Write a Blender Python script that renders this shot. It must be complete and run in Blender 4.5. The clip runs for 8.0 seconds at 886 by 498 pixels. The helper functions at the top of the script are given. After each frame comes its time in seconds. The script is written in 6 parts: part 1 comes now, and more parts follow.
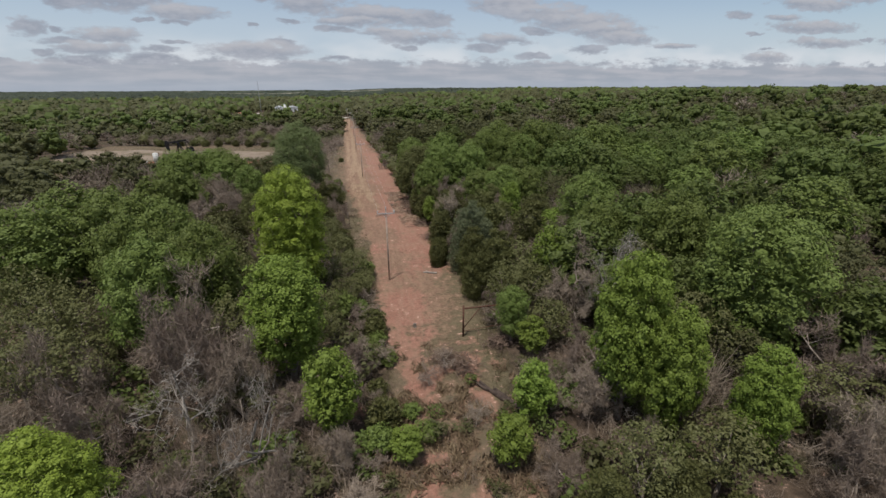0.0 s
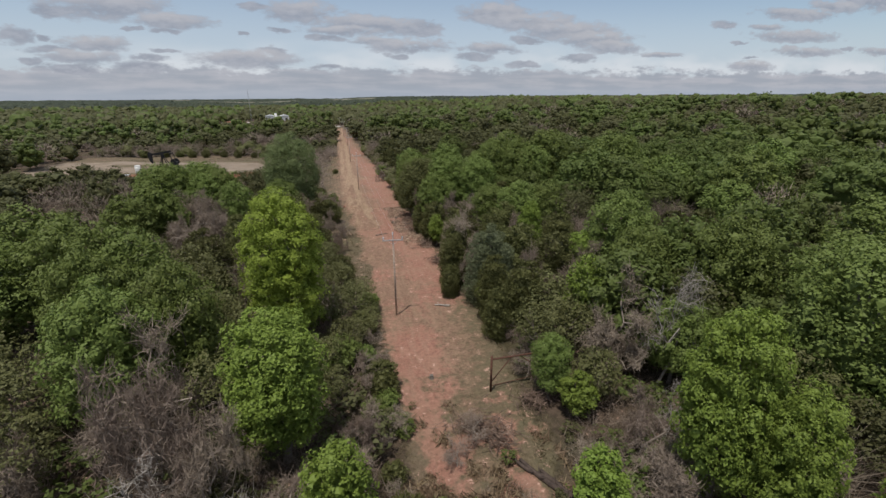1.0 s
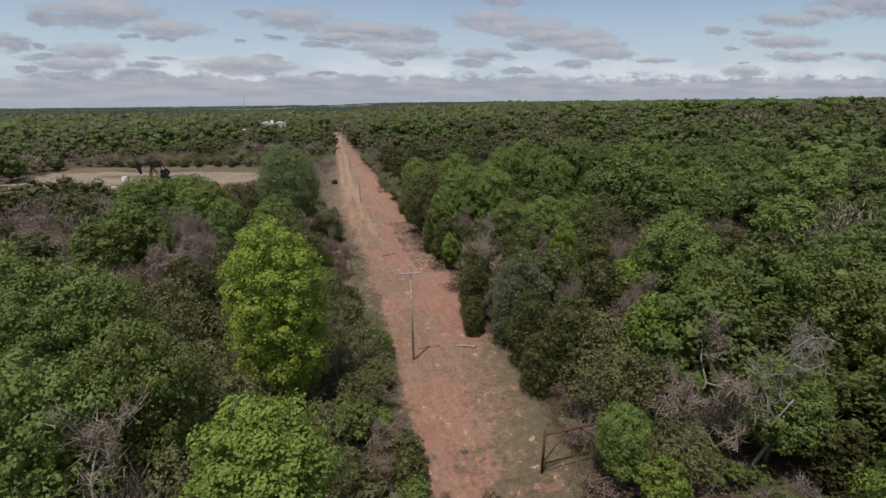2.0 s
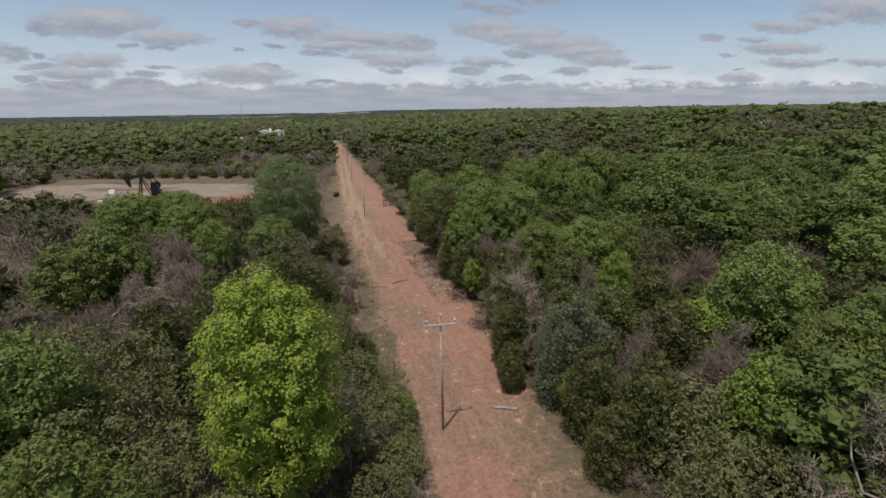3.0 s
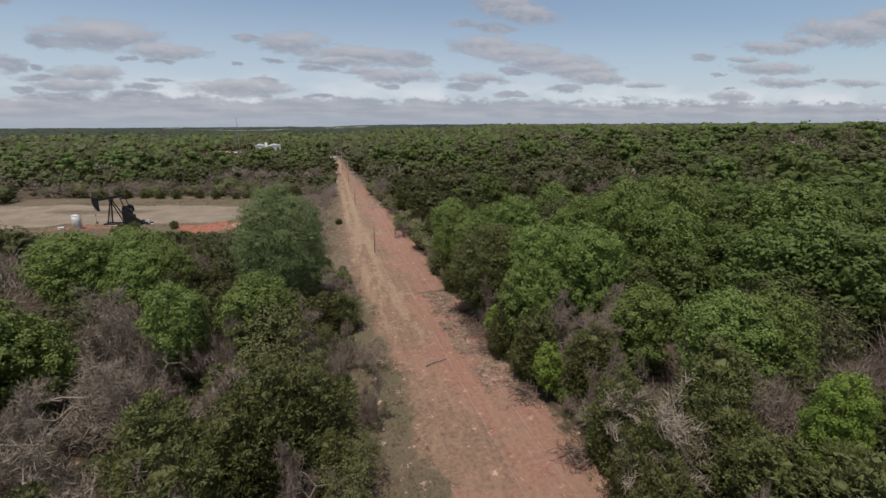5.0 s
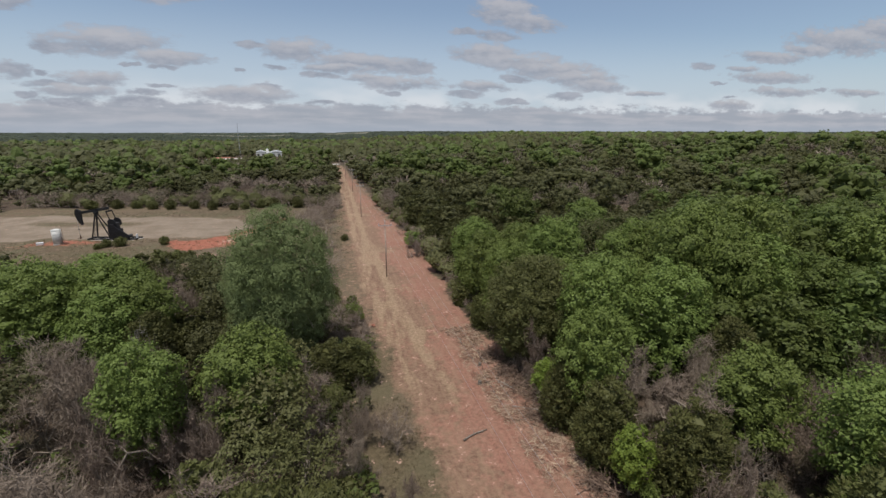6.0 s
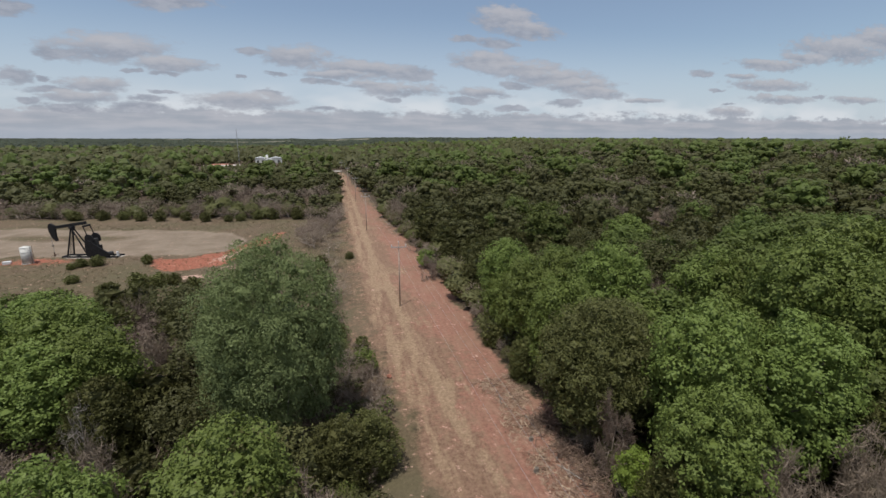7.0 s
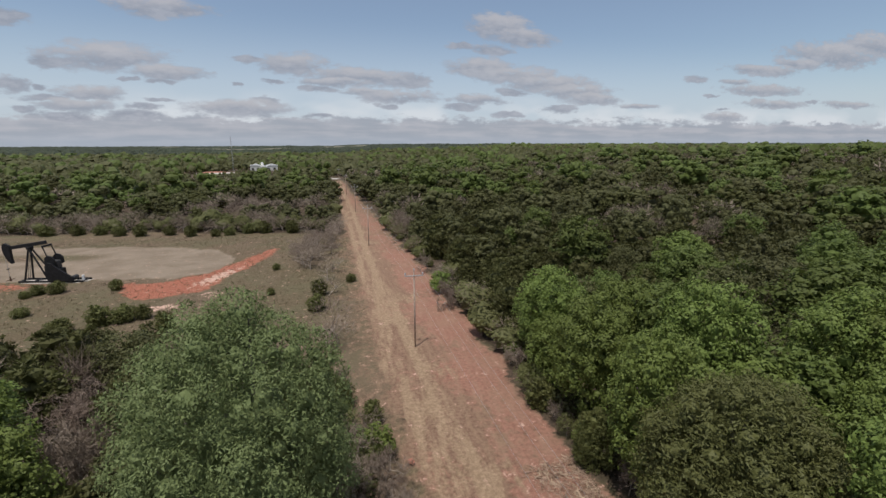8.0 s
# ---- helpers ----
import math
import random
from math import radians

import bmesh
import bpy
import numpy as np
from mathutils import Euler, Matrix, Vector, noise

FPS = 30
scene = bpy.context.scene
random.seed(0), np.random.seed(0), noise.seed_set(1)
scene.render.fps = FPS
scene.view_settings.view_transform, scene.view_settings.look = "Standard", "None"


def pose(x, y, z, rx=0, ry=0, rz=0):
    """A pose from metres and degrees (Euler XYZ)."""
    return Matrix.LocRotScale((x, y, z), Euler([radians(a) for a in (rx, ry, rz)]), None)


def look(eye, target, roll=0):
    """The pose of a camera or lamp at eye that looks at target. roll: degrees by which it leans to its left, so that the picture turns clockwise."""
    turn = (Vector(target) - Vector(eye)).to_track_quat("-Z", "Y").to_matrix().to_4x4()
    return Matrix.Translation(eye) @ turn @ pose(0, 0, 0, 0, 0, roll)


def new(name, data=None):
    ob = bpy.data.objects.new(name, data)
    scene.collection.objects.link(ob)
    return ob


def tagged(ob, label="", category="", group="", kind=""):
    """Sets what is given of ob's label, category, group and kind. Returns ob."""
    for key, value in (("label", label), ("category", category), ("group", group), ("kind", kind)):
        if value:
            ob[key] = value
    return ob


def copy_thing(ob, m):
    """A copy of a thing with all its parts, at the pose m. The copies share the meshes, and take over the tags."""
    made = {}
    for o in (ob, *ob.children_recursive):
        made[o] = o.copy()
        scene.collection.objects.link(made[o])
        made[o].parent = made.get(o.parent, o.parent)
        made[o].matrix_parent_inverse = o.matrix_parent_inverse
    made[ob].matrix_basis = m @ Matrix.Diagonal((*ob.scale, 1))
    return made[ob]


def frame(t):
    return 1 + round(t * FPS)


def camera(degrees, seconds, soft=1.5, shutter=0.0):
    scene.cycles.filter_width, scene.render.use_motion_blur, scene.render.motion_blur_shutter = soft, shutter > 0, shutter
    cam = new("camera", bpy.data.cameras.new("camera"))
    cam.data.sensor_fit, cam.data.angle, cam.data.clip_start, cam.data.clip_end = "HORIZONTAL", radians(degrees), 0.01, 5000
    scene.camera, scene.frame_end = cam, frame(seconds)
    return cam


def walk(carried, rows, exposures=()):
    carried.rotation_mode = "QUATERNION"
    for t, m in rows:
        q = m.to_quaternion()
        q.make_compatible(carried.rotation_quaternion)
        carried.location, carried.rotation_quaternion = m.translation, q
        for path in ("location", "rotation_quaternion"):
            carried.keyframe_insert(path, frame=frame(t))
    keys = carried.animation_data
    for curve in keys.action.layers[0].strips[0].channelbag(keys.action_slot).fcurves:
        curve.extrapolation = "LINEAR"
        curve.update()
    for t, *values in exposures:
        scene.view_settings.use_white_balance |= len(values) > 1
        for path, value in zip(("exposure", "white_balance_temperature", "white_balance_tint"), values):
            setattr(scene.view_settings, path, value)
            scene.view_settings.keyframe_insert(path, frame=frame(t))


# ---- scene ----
cam = camera(90.3, 8.0)
PATH = [
    (0, (1.166, -2.532, 25.621), (1.544, -0.692, 24.936), -0.2),
    (0.5, (0.644, 1.793, 25.594), (1.044, 3.635, 24.925), -0.1),
    (1, (0.146, 6.207, 25.613), (0.561, 8.051, 24.959), -0.3),
    (1.5, (-0.314, 10.734, 25.586), (0.11, 12.58, 24.944), -0.4),
    (3, (-1.617, 25.245, 25.66), (-1.18, 27.101, 25.058), -0.8),
    (3.5, (-2.034, 30.405, 25.616), (-1.585, 32.265, 25.032), -0.6),
    (4, (-2.341, 35.591, 25.728), (-1.888, 37.454, 25.158), -0.5),
    (4.5, (-2.733, 40.918, 25.774), (-2.275, 42.783, 25.218), -0.4),
    (6, (-4.325, 57.559, 26.21), (-3.862, 59.435, 25.695), 0.1),
    (6.5, (-4.684, 63.632, 26.29), (-4.221, 65.512, 25.788), 0.1),
    (7, (-5.045, 69.905, 26.211), (-4.58, 71.787, 25.722), 0.2),
    (7.5, (-5.227, 76.575, 26.005), (-4.757, 78.46, 25.531), -0.0),
    (8, (-5.345, 83.369, 25.884), (-4.867, 85.255, 25.421), -0.1),
]
walk(cam, [(t, look(eye, target, roll)) for t, eye, target, roll in PATH])

# ---- world, sun, exposure ----
scene.view_settings.exposure = 0.0
SUN = Vector((-0.20, -0.215, 0.956)).normalized()


def node(nt, kind, **values):
    n = nt.nodes.new(kind)
    for key, value in values.items():
        if key in n.inputs:
            n.inputs[key].default_value = value
    return n


def math_node(nt, op, a, b=None, c=None, clamp=False):
    n = nt.nodes.new("ShaderNodeMath")
    n.operation, n.use_clamp = op, clamp
    for i, v in enumerate((a, b, c)):
        if v is None:
            continue
        if isinstance(v, (int, float)):
            n.inputs[i].default_value = v
        else:
            nt.links.new(v, n.inputs[i])
    return n.outputs[0]


def mix_colour(nt, fac, a, b, blend="MIX"):
    n = nt.nodes.new("ShaderNodeMix")
    n.data_type, n.blend_type = "RGBA", blend
    for sock, v in ((n.inputs[0], fac), (n.inputs[6], a), (n.inputs[7], b)):
        if isinstance(v, (int, float)):
            sock.default_value = v
        elif isinstance(v, tuple):
            sock.default_value = (*v[:3], 1.0)
        else:
            nt.links.new(v, sock)
    return n.outputs[2]


def ramp(nt, x, lo, hi):
    """0 below lo, 1 above hi, smooth between."""
    n = nt.nodes.new("ShaderNodeMapRange")
    n.interpolation_type = "SMOOTHSTEP"
    nt.links.new(x, n.inputs[0])
    n.inputs[1].default_value, n.inputs[2].default_value = lo, hi
    return n.outputs[0]


# broken cumulus low in the north: bearing, height, half width, half height, as slopes from +y
CLOUDS_WEST = [
    (-0.389, 0.157, 0.098, 0.023), (-0.296, 0.134, 0.065, 0.014), (-0.416, 0.094, 0.056, 0.012), (-0.453, 0.072, 0.061, 0.011), (-0.492, 0.083, 0.039, 0.006),
    (-0.356, 0.056, 0.040, 0.012), (-0.169, 0.073, 0.089, 0.015), (-0.054, 0.157, 0.067, 0.020), (0.078, 0.139, 0.105, 0.015), (0.176, 0.133, 0.048, 0.015),
    (-0.012, 0.112, 0.038, 0.006), (0.020, 0.125, 0.077, 0.008), (0.155, 0.101, 0.076, 0.013), (0.083, 0.109, 0.053, 0.007), (-0.287, 0.249, 0.080, 0.017),
]
SCRAPS_WEST = [
    (-0.304, 0.117, 0.027, 0.005), (-0.478, 0.148, 0.029, 0.013), (-0.546, 0.105, 0.026, 0.014), (-0.500, 0.101, 0.019, 0.005), (-0.532, 0.064, 0.020, 0.006),
    (-0.467, 0.050, 0.030, 0.008), (-0.340, 0.072, 0.027, 0.007), (-0.311, 0.086, 0.024, 0.003), (-0.112, 0.086, 0.027, 0.008), (-0.141, 0.162, 0.026, 0.008),
    (0.128, 0.081, 0.022, 0.007), (-0.168, 0.114, 0.009, 0.004), (-0.104, 0.124, 0.024, 0.004), (-0.358, 0.120, 0.013, 0.004), (-0.010, 0.059, 0.025, 0.005),
    (-0.534, 0.217, 0.032, 0.015),
]
CLOUDS_EAST = [
    (0.345, 0.167, 0.081, 0.018), (0.434, 0.151, 0.109, 0.019), (0.513, 0.137, 0.113, 0.018), (0.587, 0.120, 0.092, 0.016), (0.630, 0.106, 0.068, 0.013),
    (0.339, 0.098, 0.064, 0.012), (0.757, 0.091, 0.054, 0.006), (1.054, 0.157, 0.050, 0.007), (1.144, 0.140, 0.121, 0.014), (1.132, 0.189, 0.113, 0.013),
    (1.361, 0.236, 0.157, 0.031), (1.251, 0.208, 0.075, 0.015), (1.496, 0.269, 0.104, 0.030), (1.185, 0.104, 0.096, 0.011), (1.462, 0.108, 0.083, 0.010),
    (1.030, 0.069, 0.060, 0.011), (0.383, 0.253, 0.064, 0.027), (0.444, 0.234, 0.070, 0.017),
]
SCRAPS_EAST = [
    (0.421, 0.118, 0.038, 0.008), (0.296, 0.080, 0.037, 0.008), (0.546, 0.080, 0.041, 0.009), (0.412, 0.067, 0.031, 0.007), (0.924, 0.158, 0.033, 0.009),
    (0.974, 0.123, 0.024, 0.004), (1.015, 0.089, 0.020, 0.005), (1.318, 0.113, 0.022, 0.005), (0.362, 0.204, 0.045, 0.010), (0.296, 0.207, 0.029, 0.008),
]


def build_world():
    world = bpy.data.worlds.new("sky")
    scene.world = world
    world.use_nodes = True
    nt = world.node_tree
    nt.nodes.clear()
    out = nt.nodes.new("ShaderNodeOutputWorld")
    back = nt.nodes.new("ShaderNodeBackground")
    back.inputs[1].default_value = 1.0
    nt.links.new(back.outputs[0], out.inputs[0])
    sky = nt.nodes.new("ShaderNodeTexSky")
    sky.sky_type, sky.sun_disc = "NISHITA", False
    sky.sun_elevation = math.asin(SUN.z)
    sky.sun_rotation = math.atan2(SUN.x, SUN.y)
    sky.air_density, sky.dust_density, sky.ozone_density = 1.0, 0.6, 1.5
    blue = nt.nodes.new("ShaderNodeVectorMath")
    blue.operation = "SCALE"
    nt.links.new(sky.outputs[0], blue.inputs[0])
    blue.inputs[3].default_value = 0.104
    co = nt.nodes.new("ShaderNodeTexCoord").outputs["Generated"]
    sep = nt.nodes.new("ShaderNodeSeparateXYZ")
    nt.links.new(co, sep.inputs[0])
    x, y, z = sep.outputs
    ahead = math_node(nt, "MAXIMUM", y, 0.02)
    u, v = math_node(nt, "DIVIDE", x, ahead), math_node(nt, "DIVIDE", z, ahead)
    front = ramp(nt, y, 0.05, 0.3)
    # cloud texture, stretched sideways
    flat = nt.nodes.new("ShaderNodeCombineXYZ")
    nt.links.new(u, flat.inputs[0])
    nt.links.new(math_node(nt, "MULTIPLY", v, 2.4), flat.inputs[1])

    def texture(scale, detail, rough):
        n = node(nt, "ShaderNodeTexNoise", Scale=scale, Detail=detail, Roughness=rough)
        nt.links.new(flat.outputs[0], n.inputs["Vector"])
        return n

    billow, wisp, bend = texture(15.0, 7.0, 0.62), texture(44.0, 4.0, 0.6), texture(18.0, 3.0, 0.6)
    wide = texture(5.0, 3.0, 0.5)
    b = math_node(nt, "SUBTRACT", billow.outputs[0], 0.5)
    w = math_node(nt, "SUBTRACT", wisp.outputs[0], 0.5)
    rough = math_node(nt, "ADD", math_node(nt, "MULTIPLY", b, 2.9), math_node(nt, "MULTIPLY", w, 1.7))
    shift = nt.nodes.new("ShaderNodeSeparateXYZ")
    nt.links.new(bend.outputs["Color"], shift.inputs[0])
    u2 = math_node(nt, "ADD", u, math_node(nt, "MULTIPLY", math_node(nt, "SUBTRACT", shift.outputs[0], 0.5), 0.07))
    v2 = math_node(nt, "ADD", v, math_node(nt, "MULTIPLY", math_node(nt, "SUBTRACT", shift.outputs[1], 0.5), 0.022))
    total, tops = None, None
    for cu, cv, su, sv in CLOUDS_WEST + SCRAPS_WEST + CLOUDS_EAST + SCRAPS_EAST:
        du = math_node(nt, "MULTIPLY", math_node(nt, "SUBTRACT", u2, cu), 0.86 / su)
        dv = math_node(nt, "MULTIPLY", math_node(nt, "SUBTRACT", v2, cv), 0.86 / sv)
        far = math_node(nt, "MULTIPLY_ADD", dv, dv, math_node(nt, "MULTIPLY", du, du))
        body = math_node(nt, "SUBTRACT", 1.0, far)
        total = body if total is None else math_node(nt, "SMOOTH_MAX", total, body, 0.25)
        if su >= 0.05:
            lit = math_node(nt, "MULTIPLY", math_node(nt, "SUBTRACT", 1.25, far, clamp=True), math_node(nt, "MULTIPLY_ADD", dv, 0.9, 0.25, clamp=True), clamp=True)
            tops = lit if tops is None else math_node(nt, "MAXIMUM", tops, lit)
    dense = math_node(nt, "MULTIPLY", ramp(nt, math_node(nt, "ADD", total, rough), -0.35, 0.75), front)
    # the far layer along the horizon, with a ragged upper edge
    edge = math_node(nt, "ADD", math_node(nt, "MULTIPLY", b, 0.075), math_node(nt, "MULTIPLY", w, 0.012))
    bank = math_node(nt, "SUBTRACT", 1.0, ramp(nt, math_node(nt, "ADD", v, edge), 0.048, 0.060))
    # pale haze behind the clouds, low down, with bright breaks just above the far layer
    pale = math_node(nt, "SUBTRACT", 1.0, ramp(nt, v, 0.05, 0.26))
    thin = mix_colour(nt, 0.14, blue.outputs[0], (0.50, 0.54, 0.60))
    c = mix_colour(nt, math_node(nt, "MULTIPLY", pale, 0.72), thin, (0.50, 0.575, 0.68))
    breaks = math_node(nt, "MULTIPLY", math_node(nt, "SUBTRACT", 1.0, ramp(nt, v, 0.06, 0.12)), ramp(nt, wide.outputs[0], 0.38, 0.62))
    c = mix_colour(nt, math_node(nt, "MULTIPLY", breaks, 0.75), c, (0.70, 0.73, 0.77))
    grey = mix_colour(nt, ramp(nt, math_node(nt, "ADD", billow.outputs[0], math_node(nt, "MULTIPLY", w, 0.5)), 0.35, 0.7), (0.275, 0.30, 0.365), (0.38, 0.40, 0.46))
    cumulus = mix_colour(nt, math_node(nt, "MULTIPLY", tops, 0.85), grey, (0.55, 0.53, 0.545))
    stripe = nt.nodes.new("ShaderNodeCombineXYZ")
    nt.links.new(math_node(nt, "MULTIPLY", u, 0.10), stripe.inputs[0])
    nt.links.new(v, stripe.inputs[1])
    streak = node(nt, "ShaderNodeTexNoise", Scale=75.0, Detail=4.0)
    nt.links.new(stripe.outputs[0], streak.inputs["Vector"])
    layer = mix_colour(nt, ramp(nt, math_node(nt, "ADD", streak.outputs[0], math_node(nt, "MULTIPLY", b, 0.5)), 0.35, 0.68), (0.33, 0.36, 0.42), (0.43, 0.44, 0.49))
    layer = mix_colour(nt, math_node(nt, "MULTIPLY", math_node(nt, "SUBTRACT", 1.0, ramp(nt, v, 0.0, 0.03)), 0.7), layer, (0.35, 0.40, 0.48))
    c = mix_colour(nt, math_node(nt, "MULTIPLY", bank, 0.92), c, layer)
    c = mix_colour(nt, math_node(nt, "MULTIPLY", dense, 0.86), c, cumulus)
    # scattered cloud over the rest of the sky, unseen, added to lift the shade
    above = math_node(nt, "MAXIMUM", z, 0.08)
    flat2 = nt.nodes.new("ShaderNodeCombineXYZ")
    nt.links.new(math_node(nt, "DIVIDE", x, above), flat2.inputs[0])
    nt.links.new(math_node(nt, "DIVIDE", y, above), flat2.inputs[1])
    fill_puffs = node(nt, "ShaderNodeTexNoise", Scale=1.6, Detail=6.0, Roughness=0.55)
    nt.links.new(flat2.outputs[0], fill_puffs.inputs["Vector"])
    high = math_node(nt, "MAXIMUM", ramp(nt, z, 0.40, 0.55), math_node(nt, "SUBTRACT", 1.0, ramp(nt, y, -0.1, 0.1)))
    cover = math_node(nt, "MULTIPLY", ramp(nt, fill_puffs.outputs[0], 0.45, 0.61), high)
    c = mix_colour(nt, math_node(nt, "MULTIPLY", cover, 0.9), c, (0.92, 0.90, 0.88))
    nt.links.new(c, back.inputs[0])
    lamp = bpy.data.lights.new("sun", "SUN")
    lamp.energy, lamp.angle, lamp.color = 3.8, radians(0.53), (1.0, 0.95, 0.88)
    new("sun", lamp).matrix_world = look(SUN * 100, (0, 0, 0))


build_world()


# ---- materials ----
def shader(name, rough=0.8, metal=0.0):
    m = bpy.data.materials.new(name)
    m.use_nodes = True
    nt = m.node_tree
    bsdf = nt.nodes["Principled BSDF"]
    bsdf.inputs["Roughness"].default_value = rough
    bsdf.inputs["Metallic"].default_value = metal
    bsdf.inputs["Specular IOR Level"].default_value = 0.25
    return m, nt, bsdf


def noise_at(nt, scale, detail=4.0, rough=0.55, kind="Object"):
    n = node(nt, "ShaderNodeTexNoise", Scale=scale, Detail=detail, Roughness=rough)
    nt.links.new(nt.nodes.new("ShaderNodeTexCoord").outputs[kind], n.inputs["Vector"])
    return n.outputs[0]


def bump(nt, bsdf, height, strength, distance):
    n = node(nt, "ShaderNodeBump", Strength=strength, Distance=distance)
    nt.links.new(height, n.inputs["Height"])
    nt.links.new(n.outputs[0], bsdf.inputs["Normal"])


def plain(name, dark, light, scale=3.0, rough=0.7, metal=0.0, grain=25.0):
    """Two tones that drift over the surface, with a fine grain."""
    m, nt, bsdf = shader(name, rough, metal)
    wide, fine = noise_at(nt, scale), noise_at(nt, grain, 3.0)
    f = math_node(nt, "ADD", math_node(nt, "MULTIPLY", wide, 0.7), math_node(nt, "MULTIPLY", fine, 0.3))
    nt.links.new(mix_colour(nt, ramp(nt, f, 0.32, 0.68), dark, light), bsdf.inputs["Base Color"])
    bump(nt, bsdf, fine, 0.4, 0.02)
    return m


def foliage(name, dark, light, joined=False, glow=0.25, grain=0.0):
    """Leaves: each one a little different, each tree a little different; grain: painted dark gaps."""
    m, nt, bsdf = shader(name, 0.62)
    leaf = nt.nodes.new("ShaderNodeNewGeometry").outputs["Random Per Island"]
    if joined:
        n = nt.nodes.new("ShaderNodeAttribute")
        n.attribute_name = "tint"
        tree = n.outputs["Fac"]
    else:
        tree = nt.nodes.new("ShaderNodeObjectInfo").outputs["Random"]
    f = math_node(nt, "ADD", math_node(nt, "MULTIPLY", leaf, 0.24), math_node(nt, "MULTIPLY_ADD", tree, 0.60, 0.08))
    c = mix_colour(nt, f, dark, light)
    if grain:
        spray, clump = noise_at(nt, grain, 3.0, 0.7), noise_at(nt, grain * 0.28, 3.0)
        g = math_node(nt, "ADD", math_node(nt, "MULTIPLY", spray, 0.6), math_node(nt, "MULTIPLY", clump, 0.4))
        # near-black noise painted in as the shade between crowns
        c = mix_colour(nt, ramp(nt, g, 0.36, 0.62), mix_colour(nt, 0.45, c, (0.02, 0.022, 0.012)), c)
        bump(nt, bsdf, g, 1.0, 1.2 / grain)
    hue = nt.nodes.new("ShaderNodeHueSaturation")
    nt.links.new(math_node(nt, "ADD", math_node(nt, "MULTIPLY", tree, 0.022), 0.489), hue.inputs["Hue"])
    nt.links.new(c, hue.inputs["Color"])
    nt.links.new(hue.outputs[0], bsdf.inputs["Base Color"])
    through_leaf = nt.nodes.new("ShaderNodeBsdfTranslucent")
    nt.links.new(hue.outputs[0], through_leaf.inputs[0])
    both = nt.nodes.new("ShaderNodeMixShader")
    both.inputs[0].default_value = glow
    nt.links.new(bsdf.outputs[0], both.inputs[1])
    nt.links.new(through_leaf.outputs[0], both.inputs[2])
    nt.links.new(both.outputs[0], nt.nodes["Material Output"].inputs[0])
    return m


TONES = {
    "oak": ((0.090, 0.122, 0.029), (0.168, 0.216, 0.052)),
    "bright": ((0.110, 0.158, 0.027), (0.204, 0.274, 0.048)),
    "willow": ((0.118, 0.158, 0.060), (0.216, 0.268, 0.112)),
    "cedar": ((0.064, 0.069, 0.023), (0.136, 0.140, 0.047)),
    "blue_cedar": ((0.082, 0.096, 0.048), (0.160, 0.178, 0.096)),
    "olive": ((0.082, 0.088, 0.032), (0.152, 0.152, 0.058)),
    "bare": ((0.145, 0.111, 0.086), (0.280, 0.222, 0.176)),
    "yellow": ((0.160, 0.215, 0.029), (0.250, 0.318, 0.047)),
    # bluish haze and the canopy's own shade are mixed into this colour
    "far": ((0.048, 0.062, 0.032), (0.098, 0.116, 0.062)),
}
LEAF = {k: foliage("leaves_" + k, *v, glow=0.0 if k == "bare" else 0.24) for k, v in TONES.items()}
# massed trees take darker copies of the leaf tones, shade put into the colour
WOODS = {k: foliage("shaded_woods_" + k, *[tuple(c * f for c, f in zip(w, (0.78, 0.76, 0.78) if k == "cedar" else ((0.9, 0.9, 0.9) if k in ("bare", "far") else (0.76, 0.755, 0.80)))) for w in v], joined=True, glow=0.0 if k == "bare" else 0.32, grain=0.03 if k == "far" else 0.0) for k, v in TONES.items()}
BARK = plain("bark", (0.10, 0.085, 0.07), (0.24, 0.21, 0.18), 4.0, 0.9)
TWIG = plain("grey_twigs", (0.17, 0.138, 0.112), (0.36, 0.305, 0.255), 2.0, 0.9)
DEADWOOD = plain("bleached_wood", (0.16, 0.14, 0.12), (0.38, 0.345, 0.305), 3.0, 0.85)
STRAW = foliage("dry_grass", (0.13, 0.090, 0.056), (0.25, 0.182, 0.115), joined=True, glow=0.1)
FIELDGRASS = foliage("dull_field_grass", (0.072, 0.060, 0.032), (0.150, 0.120, 0.066), joined=True, glow=0.15)
CHIPS = foliage("wood_chips", (0.17, 0.10, 0.07), (0.44, 0.33, 0.24), joined=True, glow=0.0)
RUST = plain("rusty_pipe", (0.045, 0.022, 0.016), (0.12, 0.055, 0.035), 6.0, 0.75)
POLEWOOD = plain("weathered_pole", (0.26, 0.205, 0.165), (0.44, 0.36, 0.30), 5.0, 0.9)
ARMWOOD = plain("grey_crossarm", (0.26, 0.25, 0.25), (0.42, 0.41, 0.40), 5.0, 0.8)
PORCELAIN = plain("grey_porcelain", (0.55, 0.56, 0.58), (0.74, 0.75, 0.77), 8.0, 0.3)
STEEL = plain("galvanised_steel", (0.30, 0.30, 0.31), (0.48, 0.48, 0.49), 8.0, 0.45, 0.6)
WIRE = plain("aluminium_wire", (0.30, 0.30, 0.30), (0.42, 0.42, 0.42), 8.0, 0.5, 0.5)
BLACK = plain("black_machine_paint", (0.006, 0.006, 0.007), (0.016, 0.016, 0.018), 2.0, 0.6)
GREYPAINT = plain("grey_machine_paint", (0.022, 0.022, 0.024), (0.055, 0.054, 0.055), 2.0, 0.6)
TANKPAINT = plain("pale_tank_paint", (0.42, 0.42, 0.40), (0.66, 0.66, 0.63), 1.5, 0.5)
WHITE = plain("white_sheet_metal", (0.58, 0.59, 0.60), (0.80, 0.81, 0.82), 0.6, 0.45)
